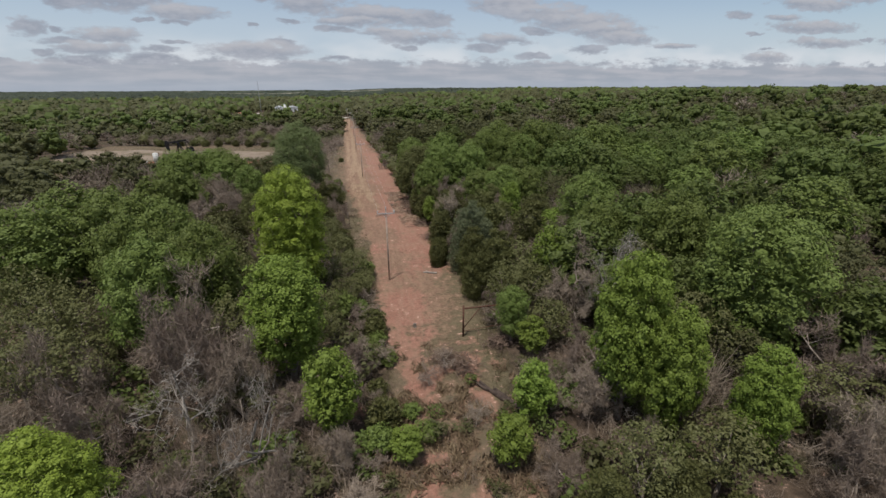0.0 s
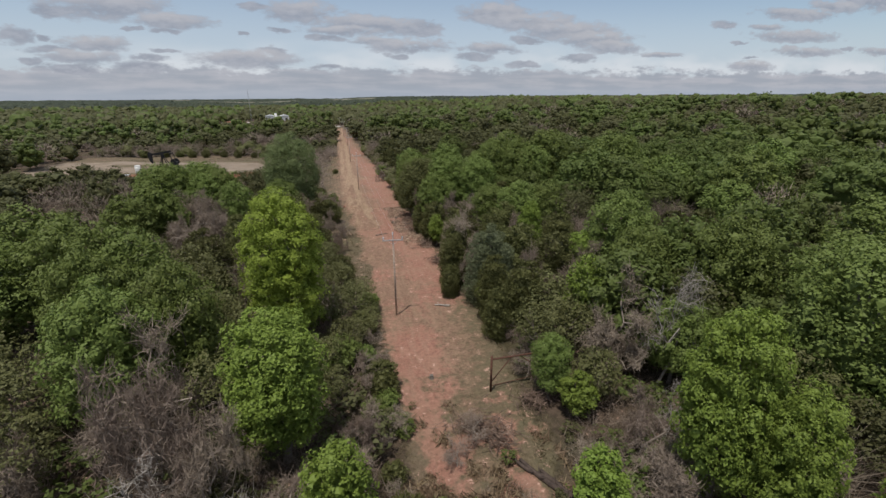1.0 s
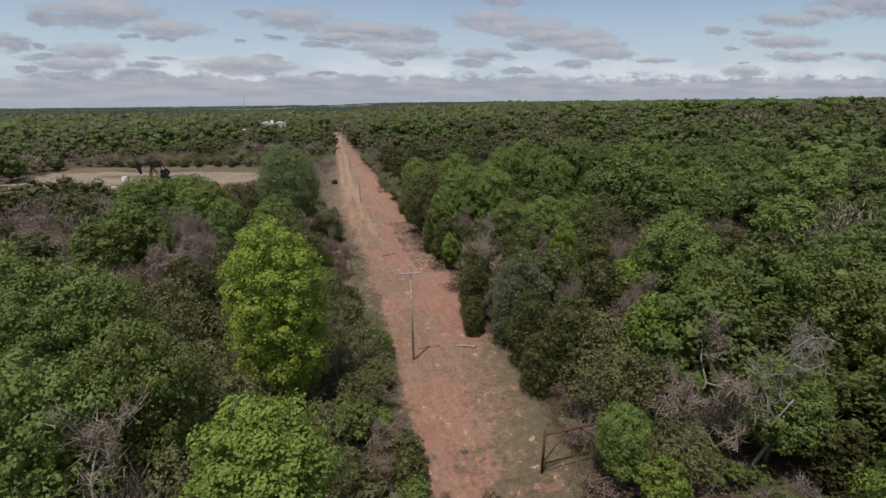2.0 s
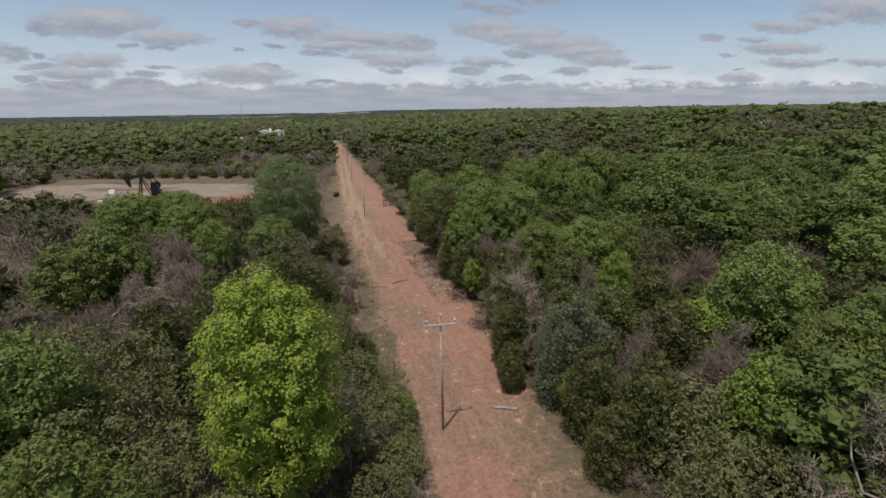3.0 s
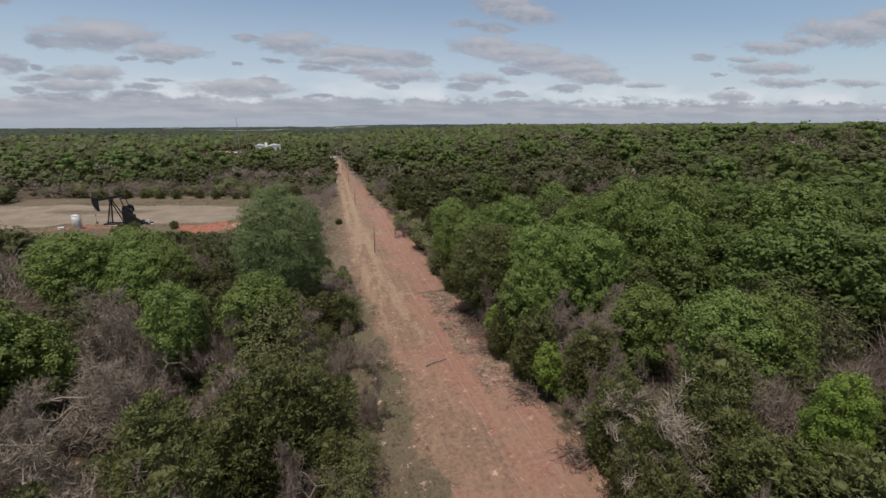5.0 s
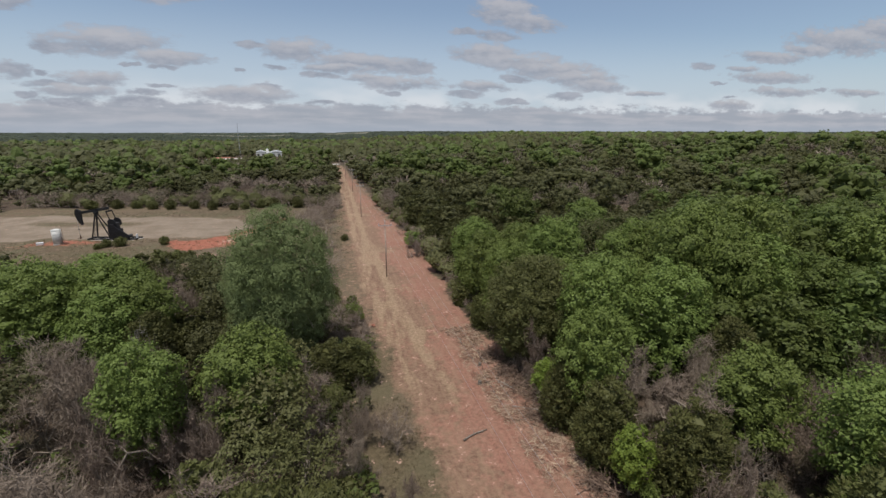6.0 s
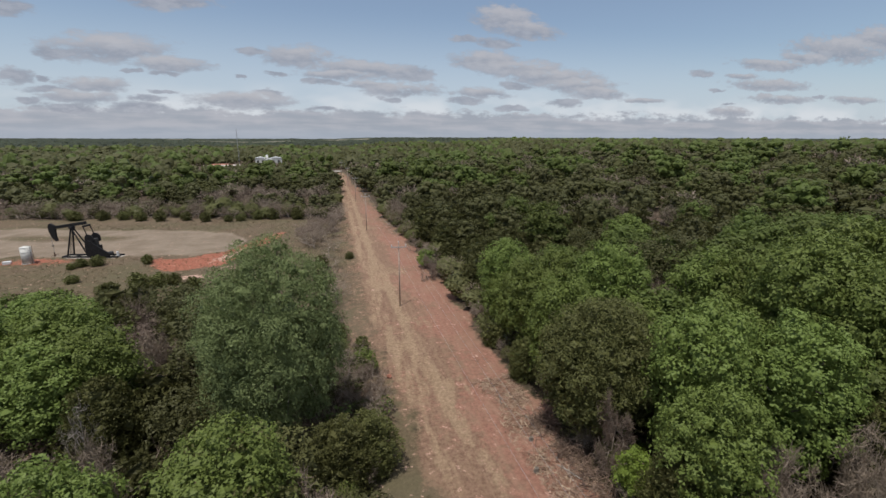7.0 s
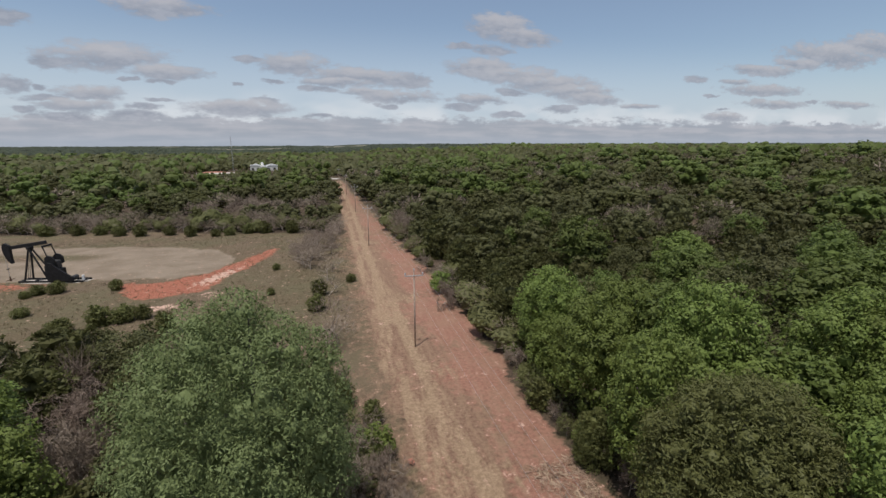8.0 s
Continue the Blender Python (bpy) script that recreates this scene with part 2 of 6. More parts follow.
CONCRETE = plain("pale_concrete", (0.34, 0.31, 0.28), (0.52, 0.48, 0.44), 2.0, 0.9)
GLASS_DARK = plain("dark_glass", (0.02, 0.022, 0.025), (0.04, 0.043, 0.048), 2.0, 0.15)
RUBBER = plain("tyre_rubber", (0.02, 0.02, 0.02), (0.04, 0.04, 0.04), 8.0, 0.9)
DARKLOG = plain("dark_logs", (0.035, 0.026, 0.022), (0.085, 0.062, 0.05), 3.0, 0.9)
BROWNBRUSH = plain("brown_brush", (0.085, 0.055, 0.042), (0.21, 0.15, 0.115), 2.0, 0.9)
FIELDS = plain("far_dry_fields", (0.115, 0.118, 0.078), (0.21, 0.19, 0.145), 0.004, 0.95, grain=0.03)
REDEARTH = plain("red_earth", (0.24, 0.10, 0.07), (0.36, 0.17, 0.12), 1.5, 0.95)


# ---- plan ----
def smooth(a, b, x):
    s = np.clip((np.asarray(x, float) - a) / (b - a), 0, 1)
    return s * s * (3 - 2 * s)


def wave(x, y, k, seed):
    """A soft irregular field between about -1 and 1, with waves some k metres long."""
    r = np.random.RandomState(seed)
    s = 0.0
    for a in range(7):
        th, ph, f = r.rand() * 6.283, r.rand() * 6.283, (0.6 + 1.1 * r.rand()) * 6.283 / k
        s = s + np.sin((x * np.cos(th) + y * np.sin(th)) * f + ph)
    return s / 3.2


def ground_z(x, y):
    """Height of the ground: level along the cut, rising to the east, low hills far off."""
    x, y = np.asarray(x, float), np.asarray(y, float)
    d = np.hypot(x, y - 40)
    z = 4.0 * smooth(18, 62, x) + 11.0 * smooth(70, 340, x) * smooth(-200, 60, y)
    z = z + 2.0 * smooth(1200, 4300, d) * (0.75 + 0.35 * wave(x, y, 2600, 5))
    z = z + 0.25 * wave(x, y, 28, 3) * smooth(0, 25, np.abs(x - 7))
    z = z + 2.5 * wave(x, y, 300, 9) * smooth(260, 700, d)
    return z


CUT_Y = (-40, 20, 30, 48, 60, 70, 78, 92, 106, 122, 142, 200, 330, 430)
CUT_LEFT = (3.0, 3.0, 3.4, 2.9, 3.2, 2.8, 2.6, 1.9, 0.8, -0.4, -0.8, -1.7, -2.5, -3.2)
CUT_RIGHT = (11.5, 12.0, 13.4, 16.0, 14.6, 14.8, 15.4, 14.0, 13.6, 12.9, 14.8, 12.4, 7.0, 3.4)


def in_cut(x, y, margin=0.0):
    return (x > np.interp(y, CUT_Y, CUT_LEFT) - margin) & (x < np.interp(y, CUT_Y, CUT_RIGHT) + margin) & (y < 430)


VERGE_Y = (60, 66, 72, 80, 90, 98, 104, 112, 125, 215)
VERGE_WIDE = (0.0, 3.6, 5.0, 4.6, 5.6, 5.4, 2.4, 2.2, 5.5, 5.0)


def in_verge(x, y):
    """The rough grass between the strip and the trees on its west side."""
    wide = np.interp(y, VERGE_Y, VERGE_WIDE)
    left = np.interp(y, CUT_Y, CUT_LEFT)
    return (x > left - wide) & (x <= left) & (y > 60) & (y < 216)


def in_field(x, y, margin=0.0):
    """The open grass round the well pad."""
    south = np.interp(x, (-110, -54, -40, -28, -12, -3), (162, 150, 145, 141, 135, 122))
    north = np.interp(x, (-110, -60, -36, -16, -3), (238, 232, 224, 221, 214))
    return (x > -112) & (x < -0.5) & (y > south - margin) & (y < north + margin)


def pad_mask(x, y):
    """The gravel pad: long straight sides, a rounded east end."""
    south = np.interp(x, (-115, -78, -53, -36, -31, -27.5), (188, 184.2, 180.2, 176, 179, 193))
    north = np.interp(x, (-115, -90, -61, -42, -34, -27.5), (226, 220.5, 212.5, 207.5, 202, 193))
    inside = np.minimum(y - south, north - y) + 0.8 * wave(x, y, 13, 21)
    return smooth(-0.6, 1.6, inside) * (x > -114)


CLAY_LINE = ((-19.4, 198.8, 0.7), (-22.2, 192.4, 2.3), (-25.8, 186.0, 3.2), (-29.5, 178.2, 3.6), (-33.2, 171.2, 4.6), (-37.6, 170.0, 4.6), (-43.8, 174.2, 1.4))


def clay_mask(x, y):
    """The curved bank of bare red clay that skirts the pad's east end."""
    best = np.full(np.shape(x), -9.0)
    for (x0, y0, w0), (x1, y1, w1) in zip(CLAY_LINE, CLAY_LINE[1:]):
        t = np.clip(((x - x0) * (x1 - x0) + (y - y0) * (y1 - y0)) / ((x1 - x0) ** 2 + (y1 - y0) ** 2), 0, 1)
        best = np.maximum(best, w0 + (w1 - w0) * t - np.hypot(x - x0 - t * (x1 - x0), y - y0 - t * (y1 - y0)))
    return smooth(-1.0, 1.0, best + 0.6 * wave(x, y, 9, 25))


def near_path(x, y):
    """About how near the flight passes to a spot while it lies ahead."""
    side = np.where(x > 3, 1.18 * (x - 3), 1.75 * (3 - x) * 0.9)
    return np.hypot(side, np.maximum(0, y - 108)) + np.maximum(0, 12 - y)


# ---- ground ----
def tri_mesh(name, verts, faces, material, smooth_faces=False):
    """A mesh out of arrays of places and of corners (three or four a face)."""
    verts, faces = np.asarray(verts, np.float32), np.asarray(faces, np.int32)
    n, k = faces.shape
    me = bpy.data.meshes.new(name)
    me.vertices.add(len(verts))
    me.vertices.foreach_set("co", verts.ravel())
    me.loops.add(n * k)
    me.loops.foreach_set("vertex_index", faces.ravel())
    me.polygons.add(n)
    me.polygons.foreach_set("loop_start", np.arange(0, n * k, k, dtype=np.int32))
    me.polygons.foreach_set("use_smooth", np.full(n, smooth_faces, dtype=bool))
    me.update(calc_edges=True)
    me.materials.append(material)
    return me


def attribute(me, name, values):
    me.attributes.new(name, "FLOAT", "POINT").data.foreach_set("value", np.asarray(values, np.float32))


def ground_material():
    m, nt, bsdf = shader("ground_cover", 0.95)

    def mask(name):
        n = nt.nodes.new("ShaderNodeAttribute")
        n.attribute_name = name
        return n.outputs["Fac"]

    n1, n2, n3, n4 = noise_at(nt, 0.16, 5, 0.6), noise_at(nt, 0.9, 5, 0.65), noise_at(nt, 5.0, 4, 0.6), noise_at(nt, 0.05, 4)

    def ragged(name, wide=0.5, fine=0.12):
        a = math_node(nt, "MULTIPLY", math_node(nt, "SUBTRACT", n2, 0.5), wide * 2)
        b = math_node(nt, "MULTIPLY", math_node(nt, "SUBTRACT", n3, 0.5), fine * 2)
        return ramp(nt, math_node(nt, "ADD", mask(name), math_node(nt, "ADD", a, b)), 0.3, 0.7)

    litter = mix_colour(nt, ramp(nt, n2, 0.3, 0.7), (0.042, 0.030, 0.021), (0.105, 0.075, 0.053))
    litter = mix_colour(nt, math_node(nt, "MULTIPLY", ramp(nt, n1, 0.45, 0.7), 0.6), litter, (0.056, 0.060, 0.024))
    drawn = nt.nodes.new("ShaderNodeMapping")
    drawn.inputs["Scale"].default_value = (1.0, 0.16, 1.0)
    nt.links.new(nt.nodes.new("ShaderNodeTexCoord").outputs["Object"], drawn.inputs["Vector"])
    swath = node(nt, "ShaderNodeTexNoise", Scale=1.5, Detail=5.0, Roughness=0.65)
    nt.links.new(drawn.outputs[0], swath.inputs["Vector"])
    speck = noise_at(nt, 2.6, 6, 0.75)
    straw = mix_colour(nt, ramp(nt, speck, 0.35, 0.65), (0.138, 0.082, 0.056), (0.245, 0.156, 0.108))
    straw = mix_colour(nt, math_node(nt, "MULTIPLY", ramp(nt, swath.outputs[0], 0.42, 0.62), 0.4), straw, (0.275, 0.185, 0.122))
    straw = mix_colour(nt, math_node(nt, "MULTIPLY", ramp(nt, n2, 0.56, 0.72), 0.45), straw, (0.155, 0.128, 0.066))
    soil = mix_colour(nt, ramp(nt, speck, 0.32, 0.68), (0.190, 0.092, 0.066), (0.315, 0.158, 0.116))
    soil = mix_colour(nt, math_node(nt, "MULTIPLY", ramp(nt, swath.outputs[0], 0.40, 0.70), 0.45), soil, (0.300, 0.195, 0.140))
    soil = mix_colour(nt, math_node(nt, "MULTIPLY", ramp(nt, n1, 0.42, 0.62), 0.35), soil, (0.25, 0.165, 0.112))
    grass = mix_colour(nt, ramp(nt, speck, 0.3, 0.7), (0.076, 0.058, 0.035), (0.148, 0.115, 0.070))
    grass = mix_colour(nt, math_node(nt, "MULTIPLY", ramp(nt, n1, 0.42, 0.62), 0.5), grass, (0.108, 0.100, 0.056))
    gravel = mix_colour(nt, ramp(nt, n1, 0.3, 0.7), (0.172, 0.134, 0.098), (0.245, 0.196, 0.150))
    gravel = mix_colour(nt, math_node(nt, "MULTIPLY", ramp(nt, n2, 0.45, 0.75), 0.35), gravel, (0.16, 0.135, 0.085))
    grass = mix_colour(nt, math_node(nt, "MULTIPLY", ramp(nt, n4, 0.46, 0.60), 0.35), grass, mix_colour(nt, speck, (0.105, 0.070, 0.052), (0.205, 0.140, 0.105)))
    c = mix_colour(nt, ragged("grass"), litter, grass)
    c = mix_colour(nt, ragged("straw"), c, straw)
    c = mix_colour(nt, math_node(nt, "MULTIPLY", ragged("red", 0.9, 0.2), 0.92), c, soil)
    tuft = noise_at(nt, 1.7, 7, 0.78)
    loose = ramp(nt, math_node(nt, "ADD", mask("track"), math_node(nt, "MULTIPLY", math_node(nt, "SUBTRACT", math_node(nt, "ADD", tuft, swath.outputs[0]), 1.0), 1.5)), 0.26, 0.70)
    c = mix_colour(nt, math_node(nt, "MULTIPLY", math_node(nt, "MULTIPLY", loose, ramp(nt, mask("track"), 0.08, 0.36)), 0.85), c, mix_colour(nt, ramp(nt, speck, 0.35, 0.65), (0.215, 0.146, 0.094), (0.345, 0.250, 0.165)))
    weeds = math_node(nt, "MULTIPLY", ramp(nt, noise_at(nt, 3.4, 5, 0.8), 0.60, 0.70), mask("straw"))
    c = mix_colour(nt, math_node(nt, "MULTIPLY", weeds, 0.6), c, (0.085, 0.080, 0.036))
    c = mix_colour(nt, ragged("gravel", 0.25, 0.2), c, gravel)
    c = mix_colour(nt, ragged("clay", 1.3, 0.4), c, mix_colour(nt, ramp(nt, n3, 0.35, 0.7), (0.235, 0.078, 0.048), (0.36, 0.150, 0.100)))
    c = mix_colour(nt, math_node(nt, "MULTIPLY", ragged("pale", 1.4, 0.6), 0.8), c, (0.56, 0.40, 0.32))
    nt.links.new(c, bsdf.inputs["Base Color"])
    bump(nt, bsdf, math_node(nt, "ADD", n3, speck), 0.8, 0.14)
    return m


def axis_steps(lo, hi, step, end, grow=1.16):
    core = list(np.arange(lo, hi + 0.01, step))
    up, s = [hi], step
    while up[-1] < end:
        s *= grow
        up.append(up[-1] + s)
    down, s = [lo], step
    while down[-1] > -end:
        s *= grow
        down.append(down[-1] - s)
    return np.array(down[:0:-1] + core + up[1:])


def build_ground():
    gx, gy = axis_steps(-100, 30, 1.25, 4900), axis_steps(0, 235, 1.5, 4900)
    x, y = [a.ravel() for a in np.meshgrid(gx, gy)]
    z = ground_z(x, y)
    left, right = np.interp(y, CUT_Y, CUT_LEFT), np.interp(y, CUT_Y, CUT_RIGHT)
    cut = smooth(-1.6, 1.3, np.minimum(x - left, right - x) + 0.9 * wave(x, y, 11, 27)) * (y < 430)
    across = np.clip((x - left) / (right - left), 0, 1)
    # shallow wheel tracks along the mown strip
    z = z - 0.07 * cut * (np.exp(-((x - left - 1.6) / 0.5) ** 2) + np.exp(-((x - left - 3.6) / 0.5) ** 2)) * smooth(55, 75, y)
    z = z + 0.10 * wave(x, y, 3.5, 31) * cut
    field = in_field(x, y).astype(float)
    pad = pad_mask(x, y)
    island = np.exp(-((x + 74) / 19) ** 4 - ((y - 203.5 + 0.18 * (x + 74)) / 4.4) ** 2)
    scuff = np.exp(-((np.hypot((x + 43) / 1.5, y - 190) - 3.4) / 0.9) ** 2) * smooth(-0.2, 0.6, wave(x, y, 6, 67))
    clay = clay_mask(x, y)
    pale = np.exp(-((x + 28.9 - 0.35 * (y - 176)) / 1.6) ** 2 - ((y - 177) / 6.0) ** 2)
    pale = np.maximum(pale, np.exp(-((x + 32.6) / 3.2) ** 2 - ((y - 160) / 1.1) ** 2))
    pale = np.maximum(pale, 0.7 * np.exp(-((x + 27) / 2.6) ** 2 - ((y - 166) / 1.0) ** 2))
    clay = np.maximum(clay, 0.9 * pale)
    clay = np.maximum(clay, 0.9 * np.exp(-((x + 68) / 9) ** 2 - ((y - 178.5) / 2.6) ** 2)) * (1 - pad)
    red = cut * (0.17 + 0.14 * (1 - smooth(95, 120, y)) + 0.62 * smooth(0.30, 0.62, across) * (1 - 0.55 * smooth(130, 260, y)) + 0.28 * wave(x, y, 17, 13))
    red = np.maximum(red, 1.1 * cut * np.exp(-((x - 6.2) / 3.0) ** 4 - ((y - 46.5) / 5.6) ** 4))
    red = red * smooth(34, 44, y) + 0.75 * cut * smooth(-0.5, 0.6, wave(x, y, 6, 33)) * (1 - smooth(36, 44, y))
    red = np.maximum(red, 1.0 * np.exp(-((x - 5.0) / 1.5) ** 2 - ((y - 38.5) / 4.6) ** 2))
    red = np.maximum(red, 0.7 * np.exp(-((x - 11) / 0.5) ** 2 - ((y - 41.7) / 0.7) ** 2))
    red = np.maximum(red, 1.2 * np.exp(-((x - 5.9) / 1.3) ** 2 - ((y - 32) / 4.4) ** 2))
    red = np.maximum(red, 1.1 * np.exp(-((x - 11.0 - 0.3 * (y - 32)) / 1.2) ** 2 - ((y - 33.0) / 2.6) ** 2))
    red = np.maximum(red, np.exp(-((x - 0.3) / 1.0) ** 2 - ((y - 29.0) / 1.4) ** 2))
    red = np.maximum(red, 0.8 * np.exp(-((x - 11.5) / 1.2) ** 2 - ((y - 17.5) / 1.5) ** 2))
    red = red * (1 - 0.85 * smooth(8.0, 10.5, x) * (1 - smooth(52, 62, y)) * smooth(36, 39, y))
    straw = cut * (0.85 - 0.30 * smooth(0.5, 0.9, across)) * (0.52 * smooth(8, 15, y) + 0.24 * smooth(36, 48, y) + 0.24 * smooth(50, 62, y))
    # pale trodden straw: two wheel lines along the west half, loose swaths elsewhere
    lanes = np.maximum(np.exp(-((x - left - 1.5 - 0.4 * wave(x, y, 40, 63)) / 0.75) ** 2), np.exp(-((x - left - 4.3 - 0.5 * wave(x, y, 40, 64)) / 0.85) ** 2))
    track = cut * lanes * (0.20 + 0.80 * smooth(88, 108, y)) * smooth(58, 68, y)
    track = np.maximum(track, (0.26 + 0.34 * smooth(96, 120, y)) * cut * smooth(0.05, 0.8, wave(x * 1.6, y, 10, 65)) * smooth(56, 66, y) * (1 - 0.7 * smooth(0.45, 0.75, across)))
    straw = np.maximum(straw, (0.22 + 0.25 * smooth(98, 112, y)) * (1 - smooth(1.0, 9.0, left - x + 2.0 * wave(x, y, 8, 29))) * (x < left + 2) * (x > left - 11) * smooth(60, 78, y) * (y < 215))
    nx, ny = len(gx), len(gy)
    i = (np.arange(ny - 1)[:, None] * nx + np.arange(nx - 1)[None]).ravel()
    me = tri_mesh("ground", np.stack([x, y, z], 1), np.stack([i, i + 1, i + nx + 1, i + nx], 1), ground_material(), True)
    for name, values in (("grass", np.maximum(np.maximum(field, cut), in_verge(x, y))), ("straw", straw), ("red", red), ("gravel", pad * (1 - 0.8 * island) * (1 - 0.6 * scuff)), ("clay", clay), ("pale", pale), ("track", track)):
        attribute(me, name, values)
    tagged(new("ground", me), "reddish earth with dry mown grass, leaf litter and a gravel pad", "ground", kind="structure")


build_ground()


# ---- trees: shapes ----
def part(name, me, parent, label=""):
    """One mesh object under a thing or a part. me: a mesh, or a bmesh with its material."""
    ob = new(name, me)
    ob.parent = parent
    if label:
        ob["label"] = label
    return ob


def unit_ball(level):
    bm = bmesh.new()
    bmesh.ops.create_icosphere(bm, subdivisions=level, radius=1.0)
    v = np.array([p.co[:] for p in bm.verts])
    f = np.array([[p.index for p in q.verts] for q in bm.faces])
    bm.free()
    return v, f


BALL = {k: unit_ball(k) for k in (1, 2)}


def unit(v):
    return v / np.maximum(np.linalg.norm(v, axis=-1, keepdims=True), 1e-9)


def join(pieces):
    """Several (verts, faces) as one."""
    vs, fs, n = [], [], 0
    for v, f in pieces:
        if len(v):
            vs.append(v)
            fs.append(np.asarray(f) + n)
            n += len(v)
    return np.concatenate(vs), np.concatenate(fs)


def lumps(r, centres, radii, level, squash=0.85, jitter=0.16):
    """The shaded inside of a crown: one uneven lump a lobe."""
    bv, bf = BALL[level]
    v = centres[:, None] + bv[None] * radii[:, None, None] * (1 + jitter * r.randn(len(centres), len(bv), 1)) * np.array((1, 1, squash))
    f = bf[None] + (np.arange(len(centres)) * len(bv))[:, None, None]
    return v.reshape(-1, 3), f.reshape(-1, 3)


def blades(p, along, side, length, width):
    """Leaves or twigs at p: one slim triangle each."""
    l, w = (length * 0.5)[:, None], (width * 0.5)[:, None]
    v = np.stack([p - along * l - side * w, p - along * l + side * w, p + along * l], 1).reshape(-1, 3)
    return v, np.arange(len(p) * 3).reshape(-1, 3)


def leaf_cover(r, centres, radii, clumps, each, size, squash=0.85, droop=0.0, slim=0.7, loose=0.0, up=0.2, fuzz=0.40):
    """Leaves in small clumps over the lobes, facing outwards from each lobe and a little up."""
    k = len(centres)
    d = r.randn(k * clumps, 3)
    d[:, 2] += 0.5
    d = unit(d)
    own = r.choice(k, k * clumps, p=radii ** 2 / (radii ** 2).sum())
    c = centres[own] + d * (radii[own] * (0.84 + 0.36 * r.rand(k * clumps)))[:, None] * np.array((1, 1, squash))
    inside = (np.linalg.norm((c[:, None] - centres[None]) / np.array((1, 1, squash)), axis=2) < radii[None] * 0.80).any(1)
    c, d = np.repeat(c[~inside], each, 0), np.repeat(d[~inside], each, 0)
    n = len(c)
    off = r.randn(n, 3) * (loose or size * 0.75)
    off -= d * (off * d).sum(1, keepdims=True) * 0.6
    p = c + off
    normal = unit(d + off * 0.8 + np.array((0, 0, up)) + r.randn(n, 3) * fuzz)
    along = unit(np.cross(normal, r.randn(n, 3)) + np.array((0, 0, -droop)))
    length = size * (0.6 + 0.8 * r.rand(n))
    return blades(p, along, unit(np.cross(normal, along)), length, length * slim)


def plumes(r, centres, radii, count, size, slim=0.5, squash=0.8):
    """Upswept evergreen sprays over the lobes."""
    k = len(centres)
    d = r.randn(k * count, 3)
    d[:, 2] += 0.35
    d = unit(d)
    own = r.choice(k, k * count, p=radii ** 2 / (radii ** 2).sum())
    p = centres[own] + d * (radii[own] * (0.80 + 0.32 * r.rand(k * count)))[:, None] * np.array((1, 1, squash))
    out = (np.linalg.norm((p[:, None] - centres[None]) / np.array((1, 1, squash)), axis=2) > radii[None] * 0.78).all(1)
    p, d = p[out], d[out]
    n = len(p)
    along = unit(d * 0.8 + np.array((0, 0, 0.55)) + r.randn(n, 3) * 0.4)
    normal = unit(d + np.array((0, 0, 0.3)) + r.randn(n, 3) * 0.35)
    normal = unit(normal - along * (normal * along).sum(1, keepdims=True) * 0.8)
    length = size * (0.6 + 0.8 * r.rand(n))
    return blades(p, along, unit(np.cross(normal, along)), length, length * slim)


def inner_leaves(r, centres, radii, each, size, squash=0.85):
    """The shaded inside of a crown: larger loose leaf sprays at every angle."""
    c, rad = np.repeat(centres, each, 0), np.repeat(radii, each)
    n = len(c)
    p = c + unit(r.randn(n, 3)) * (rad * (0.35 + 0.45 * r.rand(n)))[:, None] * np.array((1, 1, squash))
    normal = unit(r.randn(n, 3) + np.array((0, 0, 0.5)))
    along = unit(np.cross(normal, r.randn(n, 3)))
    length = size * (0.7 + 0.6 * r.rand(n))
    return blades(p, along, unit(np.cross(normal, along)), length, length * 0.8)


def tube(points, radii, sides=5):
    """A tapering limb along points."""
    points = np.asarray(points, float)
    out = []
    for i, p in enumerate(points):
        d = unit(points[min(i + 1, len(points) - 1)] - points[max(i - 1, 0)])
        a = unit(np.cross(d, (0.31, 0.95, 0.05)))
        b = np.cross(d, a)
        for k in range(sides):
            t = 6.2832 * k / sides
            out.append(p + (a * math.cos(t) + b * math.sin(t)) * radii[i])
    f = []
    for i in range(len(points) - 1):
        for k in range(sides):
            a, b = i * sides + k, i * sides + (k + 1) % sides
            f += [(a, b, b + sides), (a, b + sides, a + sides)]
    return np.array(out), np.array(f)


def crown_lobes(r, height, radius, count, low=0.3, size=1.0):
    """Lobes over an uneven dome, the large ones first, the smaller filling in between."""
    mid, rise = height * (low + 1) / 2, height * (1 - low) / 2
    n = count * 14
    d = r.randn(n, 3)
    d[:, 2] = np.where(d[:, 2] < -0.9, -d[:, 2], d[:, 2])
    d = unit(d)
    rad = np.sort(radius * (0.20 + 0.19 * r.rand(n) ** 1.5) * size)[::-1]
    reach = (0.80 - 0.32 * rad / radius + 0.26 * (r.rand(n) - 0.5))[:, None]
    c = d * np.array((radius, radius, rise)) * reach
    c[:, 2] += mid
    kept = []
    for i in range(n):
        if len(kept) == count:
            break
        if all(np.linalg.norm(c[i] - c[j]) > 0.66 * (rad[i] + rad[j]) for j in kept):
            kept.append(i)
    return c[kept], rad[kept]


